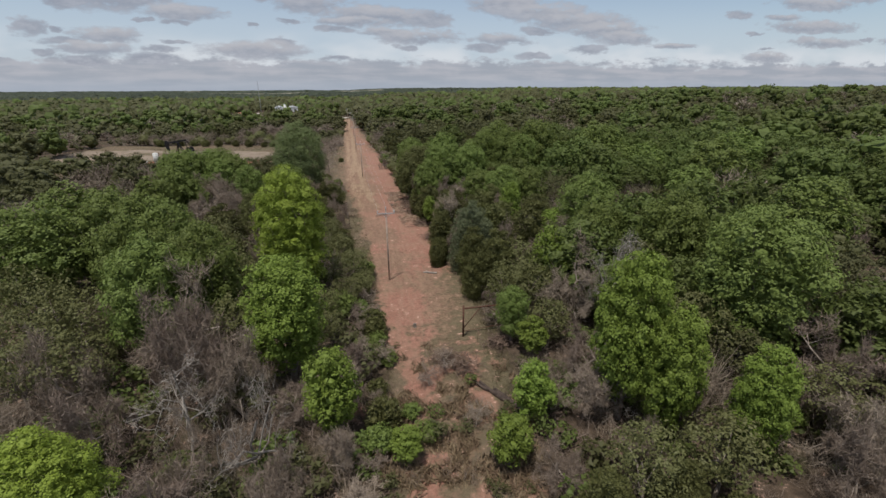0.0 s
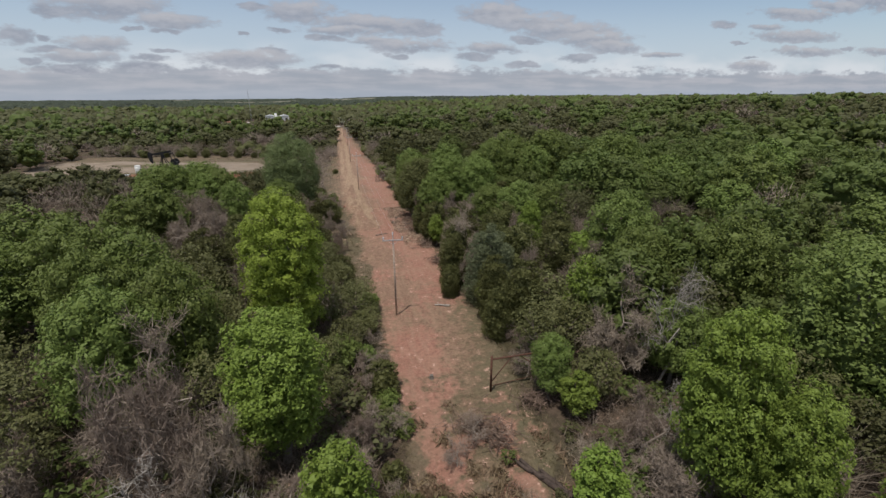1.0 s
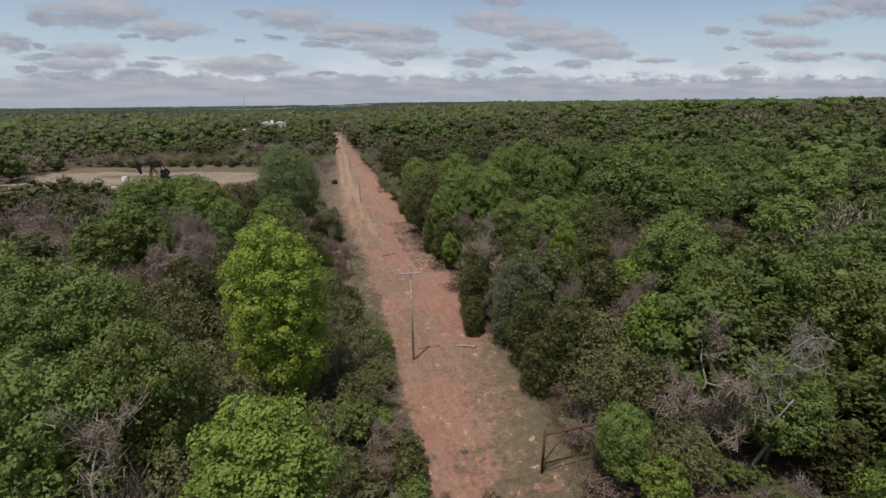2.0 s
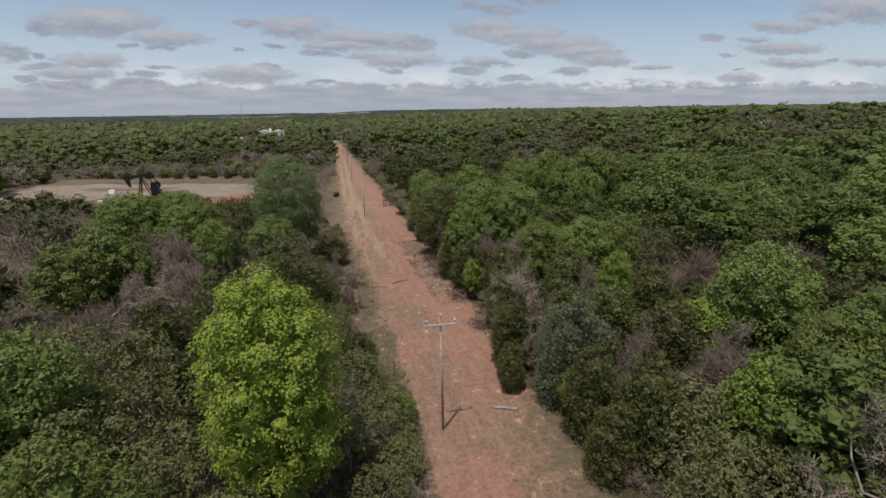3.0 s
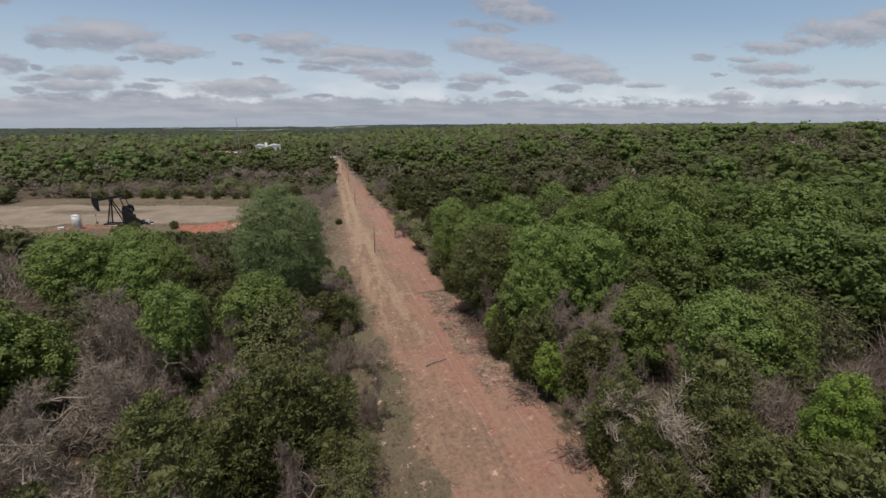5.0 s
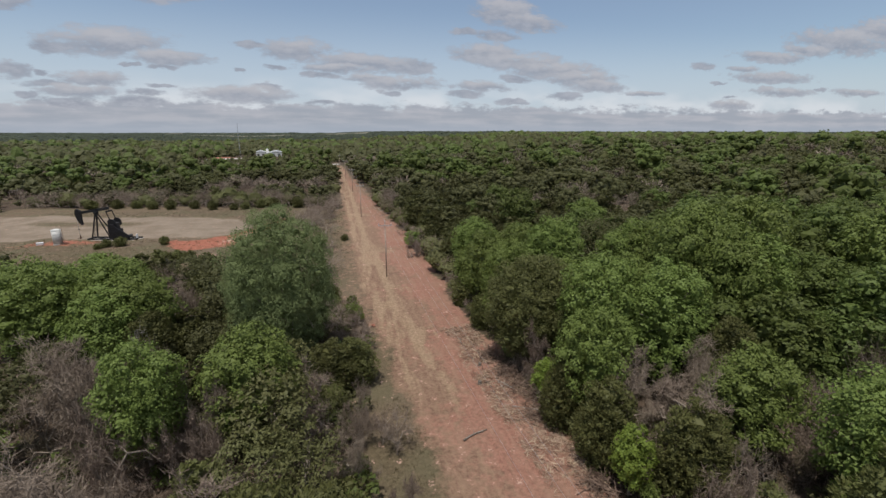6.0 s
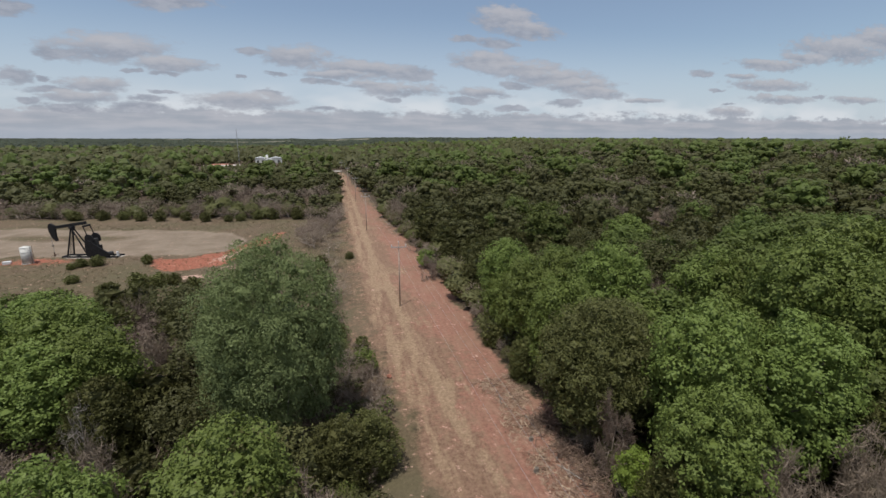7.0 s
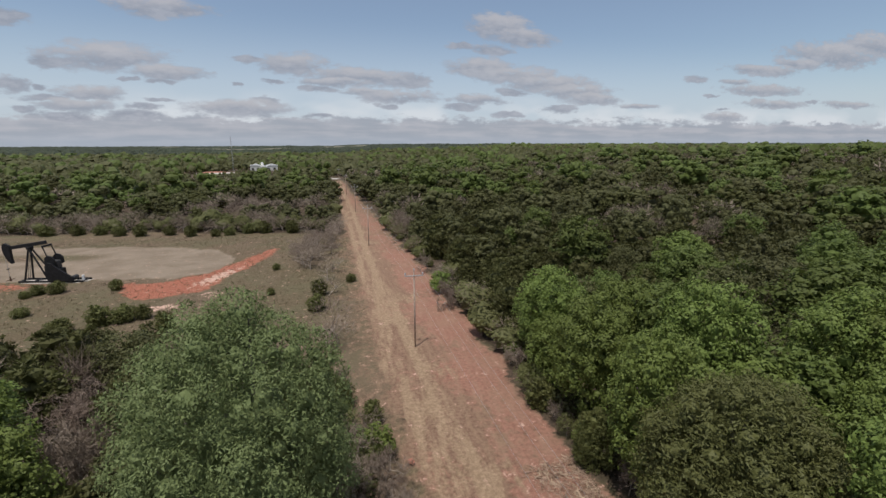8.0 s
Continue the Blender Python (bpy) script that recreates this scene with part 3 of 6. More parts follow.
def trunk_and_limbs(r, height, centres, limbs=6, thick=0.02, sides=5):
    top = height * 0.62
    bend = r.randn(4, 3) * (0.02 * height)
    bend[:, 2] = 0
    bend[0] = 0
    line = np.stack([np.array((0, 0, -0.3 + (top + 0.3) * t)) + b for t, b in zip((0, 0.35, 0.7, 1.0), bend)])
    base = height * thick
    pieces = [tube(line, base * np.array((1.15, 0.85, 0.62, 0.3)), sides)]
    for k in r.permutation(len(centres))[:limbs]:
        t = 0.35 + 0.5 * r.rand()
        start = line[0] + (line[-1] - line[0]) * t
        end = centres[k]
        middle = (start + end) / 2 + r.randn(3) * 0.06 * height * 0.4 + np.array((0, 0, 0.03 * height))
        pieces.append(tube([start, middle, end], base * np.array((0.42, 0.28, 0.08)), 4))
    return join(pieces)


def leafy(seed, height, radius, lobes, clumps, each, leaf, low=0.3, droop=0.0, slim=0.75, limbs=6, loose=0.0, core=0.44, up=0.2, fuzz=0.40, airy=0, lobe=1.0, inner=8):
    """A broadleaf tree; airy: loose inner sprays in place of closed lobes, for thin foliage."""
    r = np.random.RandomState(seed)
    c, rad = crown_lobes(r, height, radius, lobes, low, lobe)
    mid = height * (low + 1) / 2
    heart = lumps(r, np.array([[0, 0, mid - 0.08 * height], [0, 0, mid + 0.06 * height]]), np.array([radius * 0.5, radius * 0.42]), 1)
    inside = inner_leaves(r, c, rad, airy, leaf * 1.2) if airy else join([lumps(r, c, rad * core, 1, jitter=0.12)] + ([inner_leaves(r, c, rad, inner, leaf * 1.4)] if inner else []))
    pieces = [inside, leaf_cover(r, c, rad, clumps, each, leaf, droop=droop, slim=slim, loose=loose, up=up, fuzz=fuzz)]
    crown = join(pieces if airy else pieces + [heart])
    return trunk_and_limbs(r, height, c, limbs), crown


def conifer(seed, height, radius, sprays, size, rings=8, open_top=0.55, dome=0.6, fill=14):
    """A juniper: ragged boughs in whorls, each clothed in upswept sprays."""
    r = np.random.RandomState(seed)

    def profile(h):
        cone = (1 - h) ** open_top * np.clip(h * 6 + 0.35, 0, 1)
        ball = np.where(h > 0.4, np.sqrt(np.clip(1 - ((h - 0.4) / 0.6) ** 2, 0, 1)), 0.72 + 0.7 * h)
        return radius * np.clip(cone * (1 - dome) + ball * dome, 0.02, 1)

    c, rad = [], []
    for k in range(rings):
        h = 0.07 + 0.84 * k / (rings - 1)
        q = float(profile(np.array(h)))
        around = max(1, int(round(6.2 * q / radius)))
        for m in range(around):
            a, g = 6.283 * (m + 0.5 * (k % 2) + 0.5 * (r.rand() - 0.5)) / around, 0.80 + 0.36 * r.rand()
            c.append((math.cos(a) * q * 0.64 * g, math.sin(a) * q * 0.64 * g, (h + 0.05 * (r.rand() - 0.5)) * height))
            rad.append((q * 0.40 + 0.05 * radius) * (0.8 + 0.35 * r.rand()))
    c, rad = np.array(c), np.array(rad)
    c[-1, :2], c[-1, 2], rad[-1] = 0, height * 0.93, radius * 0.16
    axis = np.array([[0, 0, height * h] for h in (0.2, 0.4, 0.6, 0.78)])
    pieces = [lumps(r, c, rad * 0.40, 1, 0.8, 0.14), inner_leaves(r, c, rad, fill, size * 1.5, 0.8), lumps(r, axis, np.array([float(profile(np.array(h))) * 0.45 for h in (0.2, 0.4, 0.6, 0.78)]), 1, 1.0, 0.1)]
    pieces.append(plumes(r, c, rad, max(6, sprays // len(c)), size))
    stem = tube([(0, 0, -0.3), (0, 0, height * 0.5), (0, 0, height * 0.93)], [height * 0.022, height * 0.015, 0.02], 5)
    return stem, join(pieces)


def leafless(seed, height, spread, levels=3, twigs=9, limbs=6, thin=0.016, forks=3, twist=0.26):
    """A tree out of leaf: forking limbs and a haze of fine twigs."""
    r = np.random.RandomState(seed)
    pieces, tips = [], []

    def grow(p, d, length, rad, level):
        first = unit(d + r.randn(3) * twist * 0.8)
        bend = unit(first + r.randn(3) * twist)
        q = p + first * length * 0.5
        e = q + bend * length * 0.5
        pieces.append(tube([p, q, e], [rad, rad * 0.78, rad * 0.55], 5 if level == 0 else (4 if level == 1 else 3)))
        tips.append((q, bend, length, level))
        tips.append((e, bend, length, level))
        if level == levels:
            return
        for _ in range(limbs if level == 0 else forks):
            t = (0.3 if level == 0 else 0.45) + (0.7 if level == 0 else 0.55) * r.rand()
            s = p + (e - p) * t if t < 0.9 else e
            side = unit(r.randn(3) * np.array((1, 1, 0.35)))
            grow(s, unit(bend * (0.45 if level else 0.5) + side * spread + np.array((0, 0, 0.22))), length * (0.56 + 0.14 * r.rand()), rad * 0.5, level + 1)

    grow(np.array((0, 0, -0.2)), unit(np.array((0.05 * r.randn(), 0.05 * r.randn(), 1.0))), height * 0.52, height * 0.017, 0)
    wood = join(pieces)
    far = [t for t in tips if t[3] >= max(1, levels - 1)]
    p = np.repeat(np.array([t[0] for t in far]), twigs, 0)
    d = np.repeat(np.array([t[1] for t in far]), twigs, 0)
    n = len(p)
    along = unit(d * 0.6 + r.randn(n, 3) * 0.75 + np.array((0, 0, 0.25)))
    length = height * (0.04 + 0.07 * r.rand(n))
    normal = unit(np.cross(along, r.randn(n, 3)))
    haze = blades(p + along * (length * 0.45)[:, None] + r.randn(n, 3) * 0.02 * height, along, np.cross(normal, along), length, np.full(n, thin * 2))
    return wood, haze


NOTHING = (np.zeros((0, 3)), np.zeros((0, 3), int))


def puff(seed, height, radius, leaves, size, bulges, depth, peak=0.0, ball=2, fuzz=0.3):
    """A far tree: a bulging dome of sprays, closed down to the ground, over a darker heart."""
    r = np.random.RandomState(seed)
    at, wide = unit(r.randn(bulges, 3) + np.array((0, 0, 0.55))), 0.22 + 0.2 * r.rand(bulges)

    def swell(d):
        near = np.exp(-((d[:, None] - at[None]) ** 2).sum(2) / wide[None] ** 2)
        s = 1 - depth + depth * np.minimum(near.sum(1), 1.15)
        return s * (1 - peak * 0.5 * np.clip(1.0 - np.abs(d[:, 2]) * 1.1, 0, 1) * np.clip(d[:, 2] * 3, 0, 1))

    half = np.array((radius, radius, height * 0.56))
    centre = np.array((0, 0, height * 0.44))
    d = r.randn(leaves, 3)
    d[:, 2] = np.abs(d[:, 2]) * np.where(r.rand(leaves) < 0.22, -0.7, 1.0) + 0.05
    d = unit(d)
    p = centre + d * half * (swell(d) * (0.94 + 0.13 * r.rand(leaves)))[:, None]
    normal = unit(d / half * radius * 0.9 + np.array((0, 0, 0.25)) + r.randn(leaves, 3) * fuzz)
    along = unit(np.cross(normal, r.randn(leaves, 3)))
    length = size * (0.55 + 0.9 * r.rand(leaves))
    bv, bf = BALL[ball]
    heart = centre + bv * half * (swell(bv) * 0.90)[:, None] * (1 + 0.05 * r.randn(len(bv), 1))
    return tube([(0, 0, -0.3), (0, 0, height * 0.3), (0, 0, height * 0.6)], [height * 0.02, height * 0.015, height * 0.008], 4), join([(heart, bf), blades(p, along, unit(np.cross(normal, along)), length, length * 0.8)])


def far_dome(seed, height, radius, peak=0.0):
    """A tree at the edge of sight: the bulging upper shell of its crown."""
    r = np.random.RandomState(seed)
    bv, bf = BALL[2]
    bf = bf[bv[bf].mean(1)[:, 2] > -0.15]
    used, bf = np.unique(bf, return_inverse=True)
    v = bv[used] * (1 + 0.17 * r.randn(len(used), 1)) * np.array((radius, radius, height * 0.6))
    v[:, :2] *= (1 - peak * np.clip(v[:, 2:] / height, 0, 1))
    v[:, 2] = np.where(bv[used][:, 2] < -0.05, -0.38 * height, v[:, 2])
    return NOTHING, (v + (0, 0, 0.4 * height), bf.reshape(-1, 3))


def thicket(seed, twigs, thin, length):
    """A far leafless tree: a dome of upswept twigs, ten high."""
    r = np.random.RandomState(seed)
    d = unit(r.randn(twigs, 3) + np.array((0, 0, 0.35)))
    d[:, 2] = np.where(d[:, 2] < -0.3, -d[:, 2], d[:, 2])
    p = np.array((0, 0, 4.2)) + d * np.array((3.6, 3.6, 5.0)) * (0.35 + 0.65 * r.rand(twigs)[:, None] ** 0.6)
    p[:, :2] += 0.5 * r.randn(twigs, 2)
    p[:, 2] = np.maximum(p[:, 2], 0.3)
    along = unit(d * np.array((1, 1, 0.6)) + np.array((0, 0, 0.7)) + 0.45 * r.randn(twigs, 3))
    normal = unit(np.cross(along, r.randn(twigs, 3)))
    l = length * (0.7 + 0.8 * r.rand(twigs))
    return blades(p, along, np.cross(normal, along), l, np.full(twigs, thin * 2))


def scaled(wood, crown, height):
    """The shape brought to the height asked for."""
    top = max(crown[0][:, 2].max(), wood[0][:, 2].max())
    k = height / top
    return (wood[0] * k, wood[1]), (crown[0] * k, crown[1])


class Kind:
    """One model tree: its meshes, its own height and its spread."""

    def __init__(self, name, shape, height, bark, leaf, words, crown_name="crown", category="tree"):
        wood, crown = scaled(*shape, height)
        self.name, self.height, self.words, self.category, self.crown_name = name, height, words, category, crown_name
        self.radius = float(np.percentile(np.hypot(crown[0][:, 0], crown[0][:, 1]), 96))
        self.wood, self.crown = tri_mesh(name + "_trunk", *wood, bark, True), tri_mesh(name + "_crown", *crown, leaf)

    def plant(self, x, y, height, radius, turn, group=""):
        top = new(self.name)
        part("trunk", self.wood, top)
        leaves = part(self.crown_name, self.crown, top)
        if self.crown_name == "twig_haze":
            tagged(leaves, kind="stuff")
        flat = radius / self.radius
        top.matrix_world = pose(x, y, float(ground_z(x, y)) - 0.05, 0, 0, turn) @ Matrix.Diagonal((flat, flat, height / self.height, 1))
        return tagged(top, self.words, self.category, group)


def brush(seed, stems, thin):
    """A thicket of thin stems fanning from the ground, two high."""
    r = np.random.RandomState(seed)
    a, lean = 6.283 * r.rand(stems), 0.2 + 0.8 * r.rand(stems)
    along = unit(np.stack([np.cos(a) * lean, np.sin(a) * lean, 0.35 + r.rand(stems)], 1) + r.randn(stems, 3) * 0.15)
    base = np.stack([r.randn(stems) * 0.3, r.randn(stems) * 0.3, 0.9 * r.rand(stems) ** 2], 1)
    length = 0.7 + 0.9 * r.rand(stems)
    normal = unit(np.cross(along, r.randn(stems, 3)))
    return blades(base + along * (length * 0.5)[:, None], along, np.cross(normal, along), length, np.full(stems, thin))


OAK_WORDS = "broadleaf oak in fresh green spring leaf"
KINDS = {
    "oak_fine": [Kind("oak_tree", leafy(10 + i, 11, 3.4, 56, 25, 14, 0.185, low=0.08, loose=0.21, lobe=0.88, inner=16), 11, BARK, LEAF["oak"], OAK_WORDS) for i in range(5)],
    "oak": [Kind("oak_tree", leafy(30 + i, 11, 3.4, 52, 18, 10, 0.26, low=0.08, loose=0.24, lobe=0.9, inner=10), 11, BARK, LEAF["oak"], OAK_WORDS) for i in range(5)],
    "bright_fine": [Kind("elm_tree", leafy(50 + i, 13, 3.0, 80, 24, 16, 0.17, low=0.08, loose=0.17, lobe=0.85, inner=18), 13, BARK, LEAF["bright"], "tall tree in bright yellow-green spring leaf") for i in range(4)],
    "bright": [Kind("elm_tree", leafy(60 + i, 8, 2.2, 40, 16, 10, 0.21, low=0.10, loose=0.17, inner=12), 8, BARK, LEAF["bright"], "small tree in bright yellow-green leaf") for i in range(3)],
    "yellow": [Kind("elm_tree", leafy(56, 13, 3.0, 90, 32, 20, 0.122, low=0.04, loose=0.15, lobe=0.8, inner=24), 13, BARK, LEAF["yellow"], "tall tree in yellow-green new leaf")],
    "willow": [Kind("willow_tree", leafy(70, 16, 5.6, 150, 32, 26, 0.15, low=0.06, droop=0.3, slim=0.45, limbs=16, loose=0.25, core=0.34, lobe=0.62, inner=40, fuzz=0.5), 16, BARK, LEAF["willow"], "large grey-green willow with narrow drooping leaves")],
    "cedar_fine": [Kind("cedar_tree", conifer(80 + i, 8, 2.5, 13500, 0.20, fill=22), 8, BARK, LEAF["cedar"], "dense dark olive red-cedar, ragged cone") for i in range(4)],
    "broad_cedar": [Kind("cedar_tree", leafy(86, 12, 4.2, 130, 34, 12, 0.20, low=0.04, slim=0.36, loose=0.24, up=0.1, fuzz=0.6, lobe=0.66, inner=24), 12, BARK, LEAF["cedar"], "broad old red-cedar, dull olive-brown rounded crown")],
    "cedar": [Kind("cedar_tree", conifer(90 + i, 7, 2.2, 4200, 0.30, fill=10), 7, BARK, LEAF["cedar"], "dark olive red-cedar, ragged cone") for i in range(4)],
    "blue_cedar": [Kind("cedar_tree", conifer(100, 9, 2.8, 27000, 0.16, open_top=0.5, dome=0.35, fill=50), 9, BARK, LEAF["blue_cedar"], "blue-grey green cedar with layered sprays")],
    "olive_fine": [Kind("oak_tree", leafy(105 + i, 8, 3.0, 34, 13, 10, 0.20, loose=0.21, airy=12), 8, TWIG, LEAF["olive"], "oak with thin olive-brown budding leaf") for i in range(4)],
    "olive": [Kind("oak_tree", leafy(110 + i, 9, 3.2, 30, 14, 9, 0.26, loose=0.25, airy=12), 9, TWIG, LEAF["olive"], "oak with thin olive-brown budding leaf") for i in range(4)],
    "bare_fine": [Kind("bare_tree", leafless(120 + i, 9, 1.15, 3, 24, 9, 0.023, twist=0.5), 9, TWIG, LEAF["bare"], "leafless tree, grey-brown with a haze of fine twigs", "twig_haze") for i in range(4)],
    "bare": [Kind("bare_tree", leafless(130 + i, 8, 1.05, 3, 12, 7, 0.022, twist=0.36), 8, TWIG, LEAF["bare"], "leafless grey-brown tree with fine twigs", "twig_haze") for i in range(4)],
    "dead": [Kind("dead_tree", leafless(140 + i, 9, 1.25, 3, 4, 6, 0.016, twist=0.55), 9, DEADWOOD, DEADWOOD, "dead tree with bleached twisted limbs", "twig_haze") for i in range(3)],
    "shrub": [Kind("shrub", leafy(150 + i, 3, 1.5, 16, 14, 9, 0.20, low=0.02), 3, TWIG, LEAF["oak"], "green leafy shrub beside the cut", category="shrub") for i in range(3)],
    "bare_shrub": [Kind("bare_shrub", leafless(160 + i, 3.5, 1.0, 3, 10, 8, 0.012), 3.5, TWIG, LEAF["bare"], "leafless grey shrub of thin stems", "twig_haze", "shrub") for i in range(3)],
    "far_bare": [Kind("bare_tree", (leafless(135 + i, 10, 1.05, 1, 0, 7, 0.02)[0], thicket(136 + i, 300, 0.05, 1.0)), 10, TWIG, LEAF["bare"], "leafless grey-brown tree with fine twigs", "twig_haze") for i in range(3)],
    "far_cedar": [Kind("cedar_tree", puff(175 + i, 3, 1.5, 420, 0.24, 9, 0.30, 0.3), 3, BARK, LEAF["cedar"], "small rounded dark cedar", category="shrub") for i in range(3)],
    "far_olive": [Kind("oak_tree", puff(178 + i, 5, 2.2, 460, 0.30, 10, 0.34), 5, TWIG, LEAF["olive"], "oak with thin olive-brown budding leaf") for i in range(3)],
    "small_cedar": [Kind("cedar_shrub", conifer(170 + i, 3, 1.5, 1900, 0.22, 5, open_top=0.45, dome=0.95), 3, BARK, LEAF["cedar"], "small rounded dark cedar on open grass", category="shrub") for i in range(3)],
}
GROWN = {"oak_fine": 1.12, "oak": 1.1, "bright": 1.1, "cedar_fine": 1.14, "blue_cedar": 1.16, "bare_fine": 1.12, "bare": 1.1, "dead": 1.1}
TAKEN = []


def plant(kind, rows, group, shrink=1.0):
    """Trees at (x, y, height, radius)."""
    for i, (x, y, h, rad) in enumerate(rows):
        models = KINDS[kind + "_fine" if kind in ("oak", "bare") and near_path(x, y) < 50 else kind]
        k = GROWN.get(kind, 1.0)
        models[i % len(models)].plant(x, y, h * k, rad * k, (x * 53 + y * 31) % 360, group)
        TAKEN.append((x, y, rad * shrink))


# ---- trees that stand out, south to north ----
plant("oak_fine", [
    (-17.6, 39.3, 12.8, 3.6), (-13.9, 42.3, 12.6, 3.0), (-21.3, 53.4, 12.9, 3.5), (-26.2, 53.6, 14.0, 3.8), (-33.9, 51.5, 13.0, 5.0), (-22.6, 47.8, 13.0, 3.2),
    (16.6, 36.4, 6.0, 1.6), (35.2, 26.2, 13.4, 4.4), (39.6, 31.0, 12.0, 4.0), (30.5, 44.7, 11.2, 3.2), (37.2, 39.9, 12.3, 3.6), (34.0, 53.7, 12.2, 3.8),
    (20.9, 93.8, 13.4, 3.6), (26.6, 91.4, 12.8, 3.6), (16.6, 106.9, 12.4, 3.3), (-33.4, 117.4, 11.0, 4.6), (-29.5, 113.0, 11.4, 4.0), (-36.5, 111.6, 11.5, 4.2), (-25.4, 109.6, 10.4, 3.2), (-41.0, 117.0, 11.0, 4.4), (-12.0, 92.6, 10.4, 3.4), (-19.4, 91.2, 10.4, 2.8)],
    "oaks in leaf along the cut")
plant("oak", [
    (-38.0, 67.3, 13.0, 4.2), (-31.8, 87.4, 11.6, 3.6), (-33.2, 82.0, 10.6, 3.4), (-29.4, 87.9, 9.6, 2.8), 
    (-28.4, 108.5, 10.0, 3.8), (56.0, 59.7, 9.2, 4.0), (55.1, 38.8, 11.2, 4.4), (62.7, 63.5, 12.6, 4.6)],
    "oaks in leaf in the wood")
plant("oak", [
    (60.5, 79.0, 10.6, 4.2), (28.4, 73.6, 11.2, 3.4), (32.6, 73.3, 10.8, 3.4), (17.2, 88.6, 11.0, 3.0), (36.2, 94.6, 14.8, 4.2), (56.7, 92.9, 13.6, 4.4),
    (58.3, 80.4, 9.8, 3.8), (45.0, 136.5, 10.2, 3.8), (34.9, 104.5, 12.8, 3.8), (45.6, 100.6, 14.8, 4.4), (16.6, 115.6, 12.2, 3.2), (34.9, 97.4, 16.2, 4.4),
    (38.8, 93.5, 13.2, 4.0), (28.2, 99.6, 11.6, 3.6), (24.8, 110.9, 14.0, 3.8), (33.0, 106.3, 13.4, 3.8), (18.5, 126.9, 11.6, 3.6), (16.4, 121.6, 8.4, 2.8),
    (25.7, 80.7, 9.6, 3.2), (27.6, 34.9, 7.8, 2.6), (78.4, 75.0, 12.8, 4.6), (59.1, 91.0, 12.6, 4.0), (24.0, 121.0, 11.4, 3.8)],
    "oaks in leaf in the wood")
plant("bright_fine", [(21.2, 23.4, 15.2, 2.7), (22.8, 20.4, 12.0, 2.2), (27.0, 16.8, 10.0, 1.9), (-5.6, 34.0, 12.8, 3.5), (25.6, 62.8, 11.6, 1.8)],
      "trees in bright leaf")
plant("yellow", [(-6.4, 49.8, 17.8, 4.0), (-16.2, 18.6, 9.6, 3.0)], "trees in bright leaf")
plant("bright", [(-1.6, 25.8, 7.6, 2.0), (3.6, 22.4, 3.0, 1.1), (10.7, 20.4, 4.2, 1.4), (14.0, 24.4, 5.4, 1.6), (17.8, 33.6, 4.2, 1.4), (29.2, 54.8, 8.0, 2.2), (24.3, 44.6, 9.2, 2.2), (16.6, 54.3, 4.6, 1.3), (14.8, 92.4, 4.6, 1.4), (15.6, 80.6, 5.6, 1.4)],
      "small trees in bright leaf")
plant("willow", [(-10.6, 105.6, 19.4, 5.8)], "willow")
plant("cedar_fine", [(16.6, 51.6, 7.4, 2.0), (15.6, 47.6, 5.6, 1.6), (18.8, 48.2, 7.8, 2.3), (12.9, 59.2, 3.2, 1.1), (-8.6, 75.6, 9.3, 3.2), (-10.8, 73.2, 8.0, 2.6), (-5.6, 77.0, 7.2, 2.4), (14.6, 63.4, 6.6, 1.9), (15.6, 66.9, 7.0, 1.9), (-3.4, 101.2, 4.8, 2.2), (-5.8, 99.6, 5.4, 2.2), (24.7, 70.2, 8.6, 3.0), (30.2, 62.2, 8.0, 3.0), (15.0, 89.3, 6.6, 2.0), (14.4, 111.0, 4.4, 1.5), (13.4, 60.8, 3.6, 1.2), (-23.9, 105.8, 7.4, 2.6), (21.2, 66.4, 8.0, 2.6), (22.8, 59.2, 8.4, 3.0), (20.6, 62.4, 7.6, 2.6), (16.0, 84.4, 6.6, 2.4), (30.6, 87.4, 8.2, 2.8), (19.6, 79.4, 7.0, 2.4), (-13.4, 69.2, 8.4, 2.8), (-18.4, 66.8, 8.6, 3.0), (-15.6, 74.6, 8.6, 3.0), (25.4, 54.2, 8.4, 3.0), (17.0, 71.4, 7.4, 2.2)],
      "red-cedars along the cut")
plant("broad_cedar", [(16.8, 100.6, 13.6, 5.2)], "red-cedars along the cut")
plant("blue_cedar", [(17.6, 56.3, 9.4, 2.9)], "blue-grey cedars")
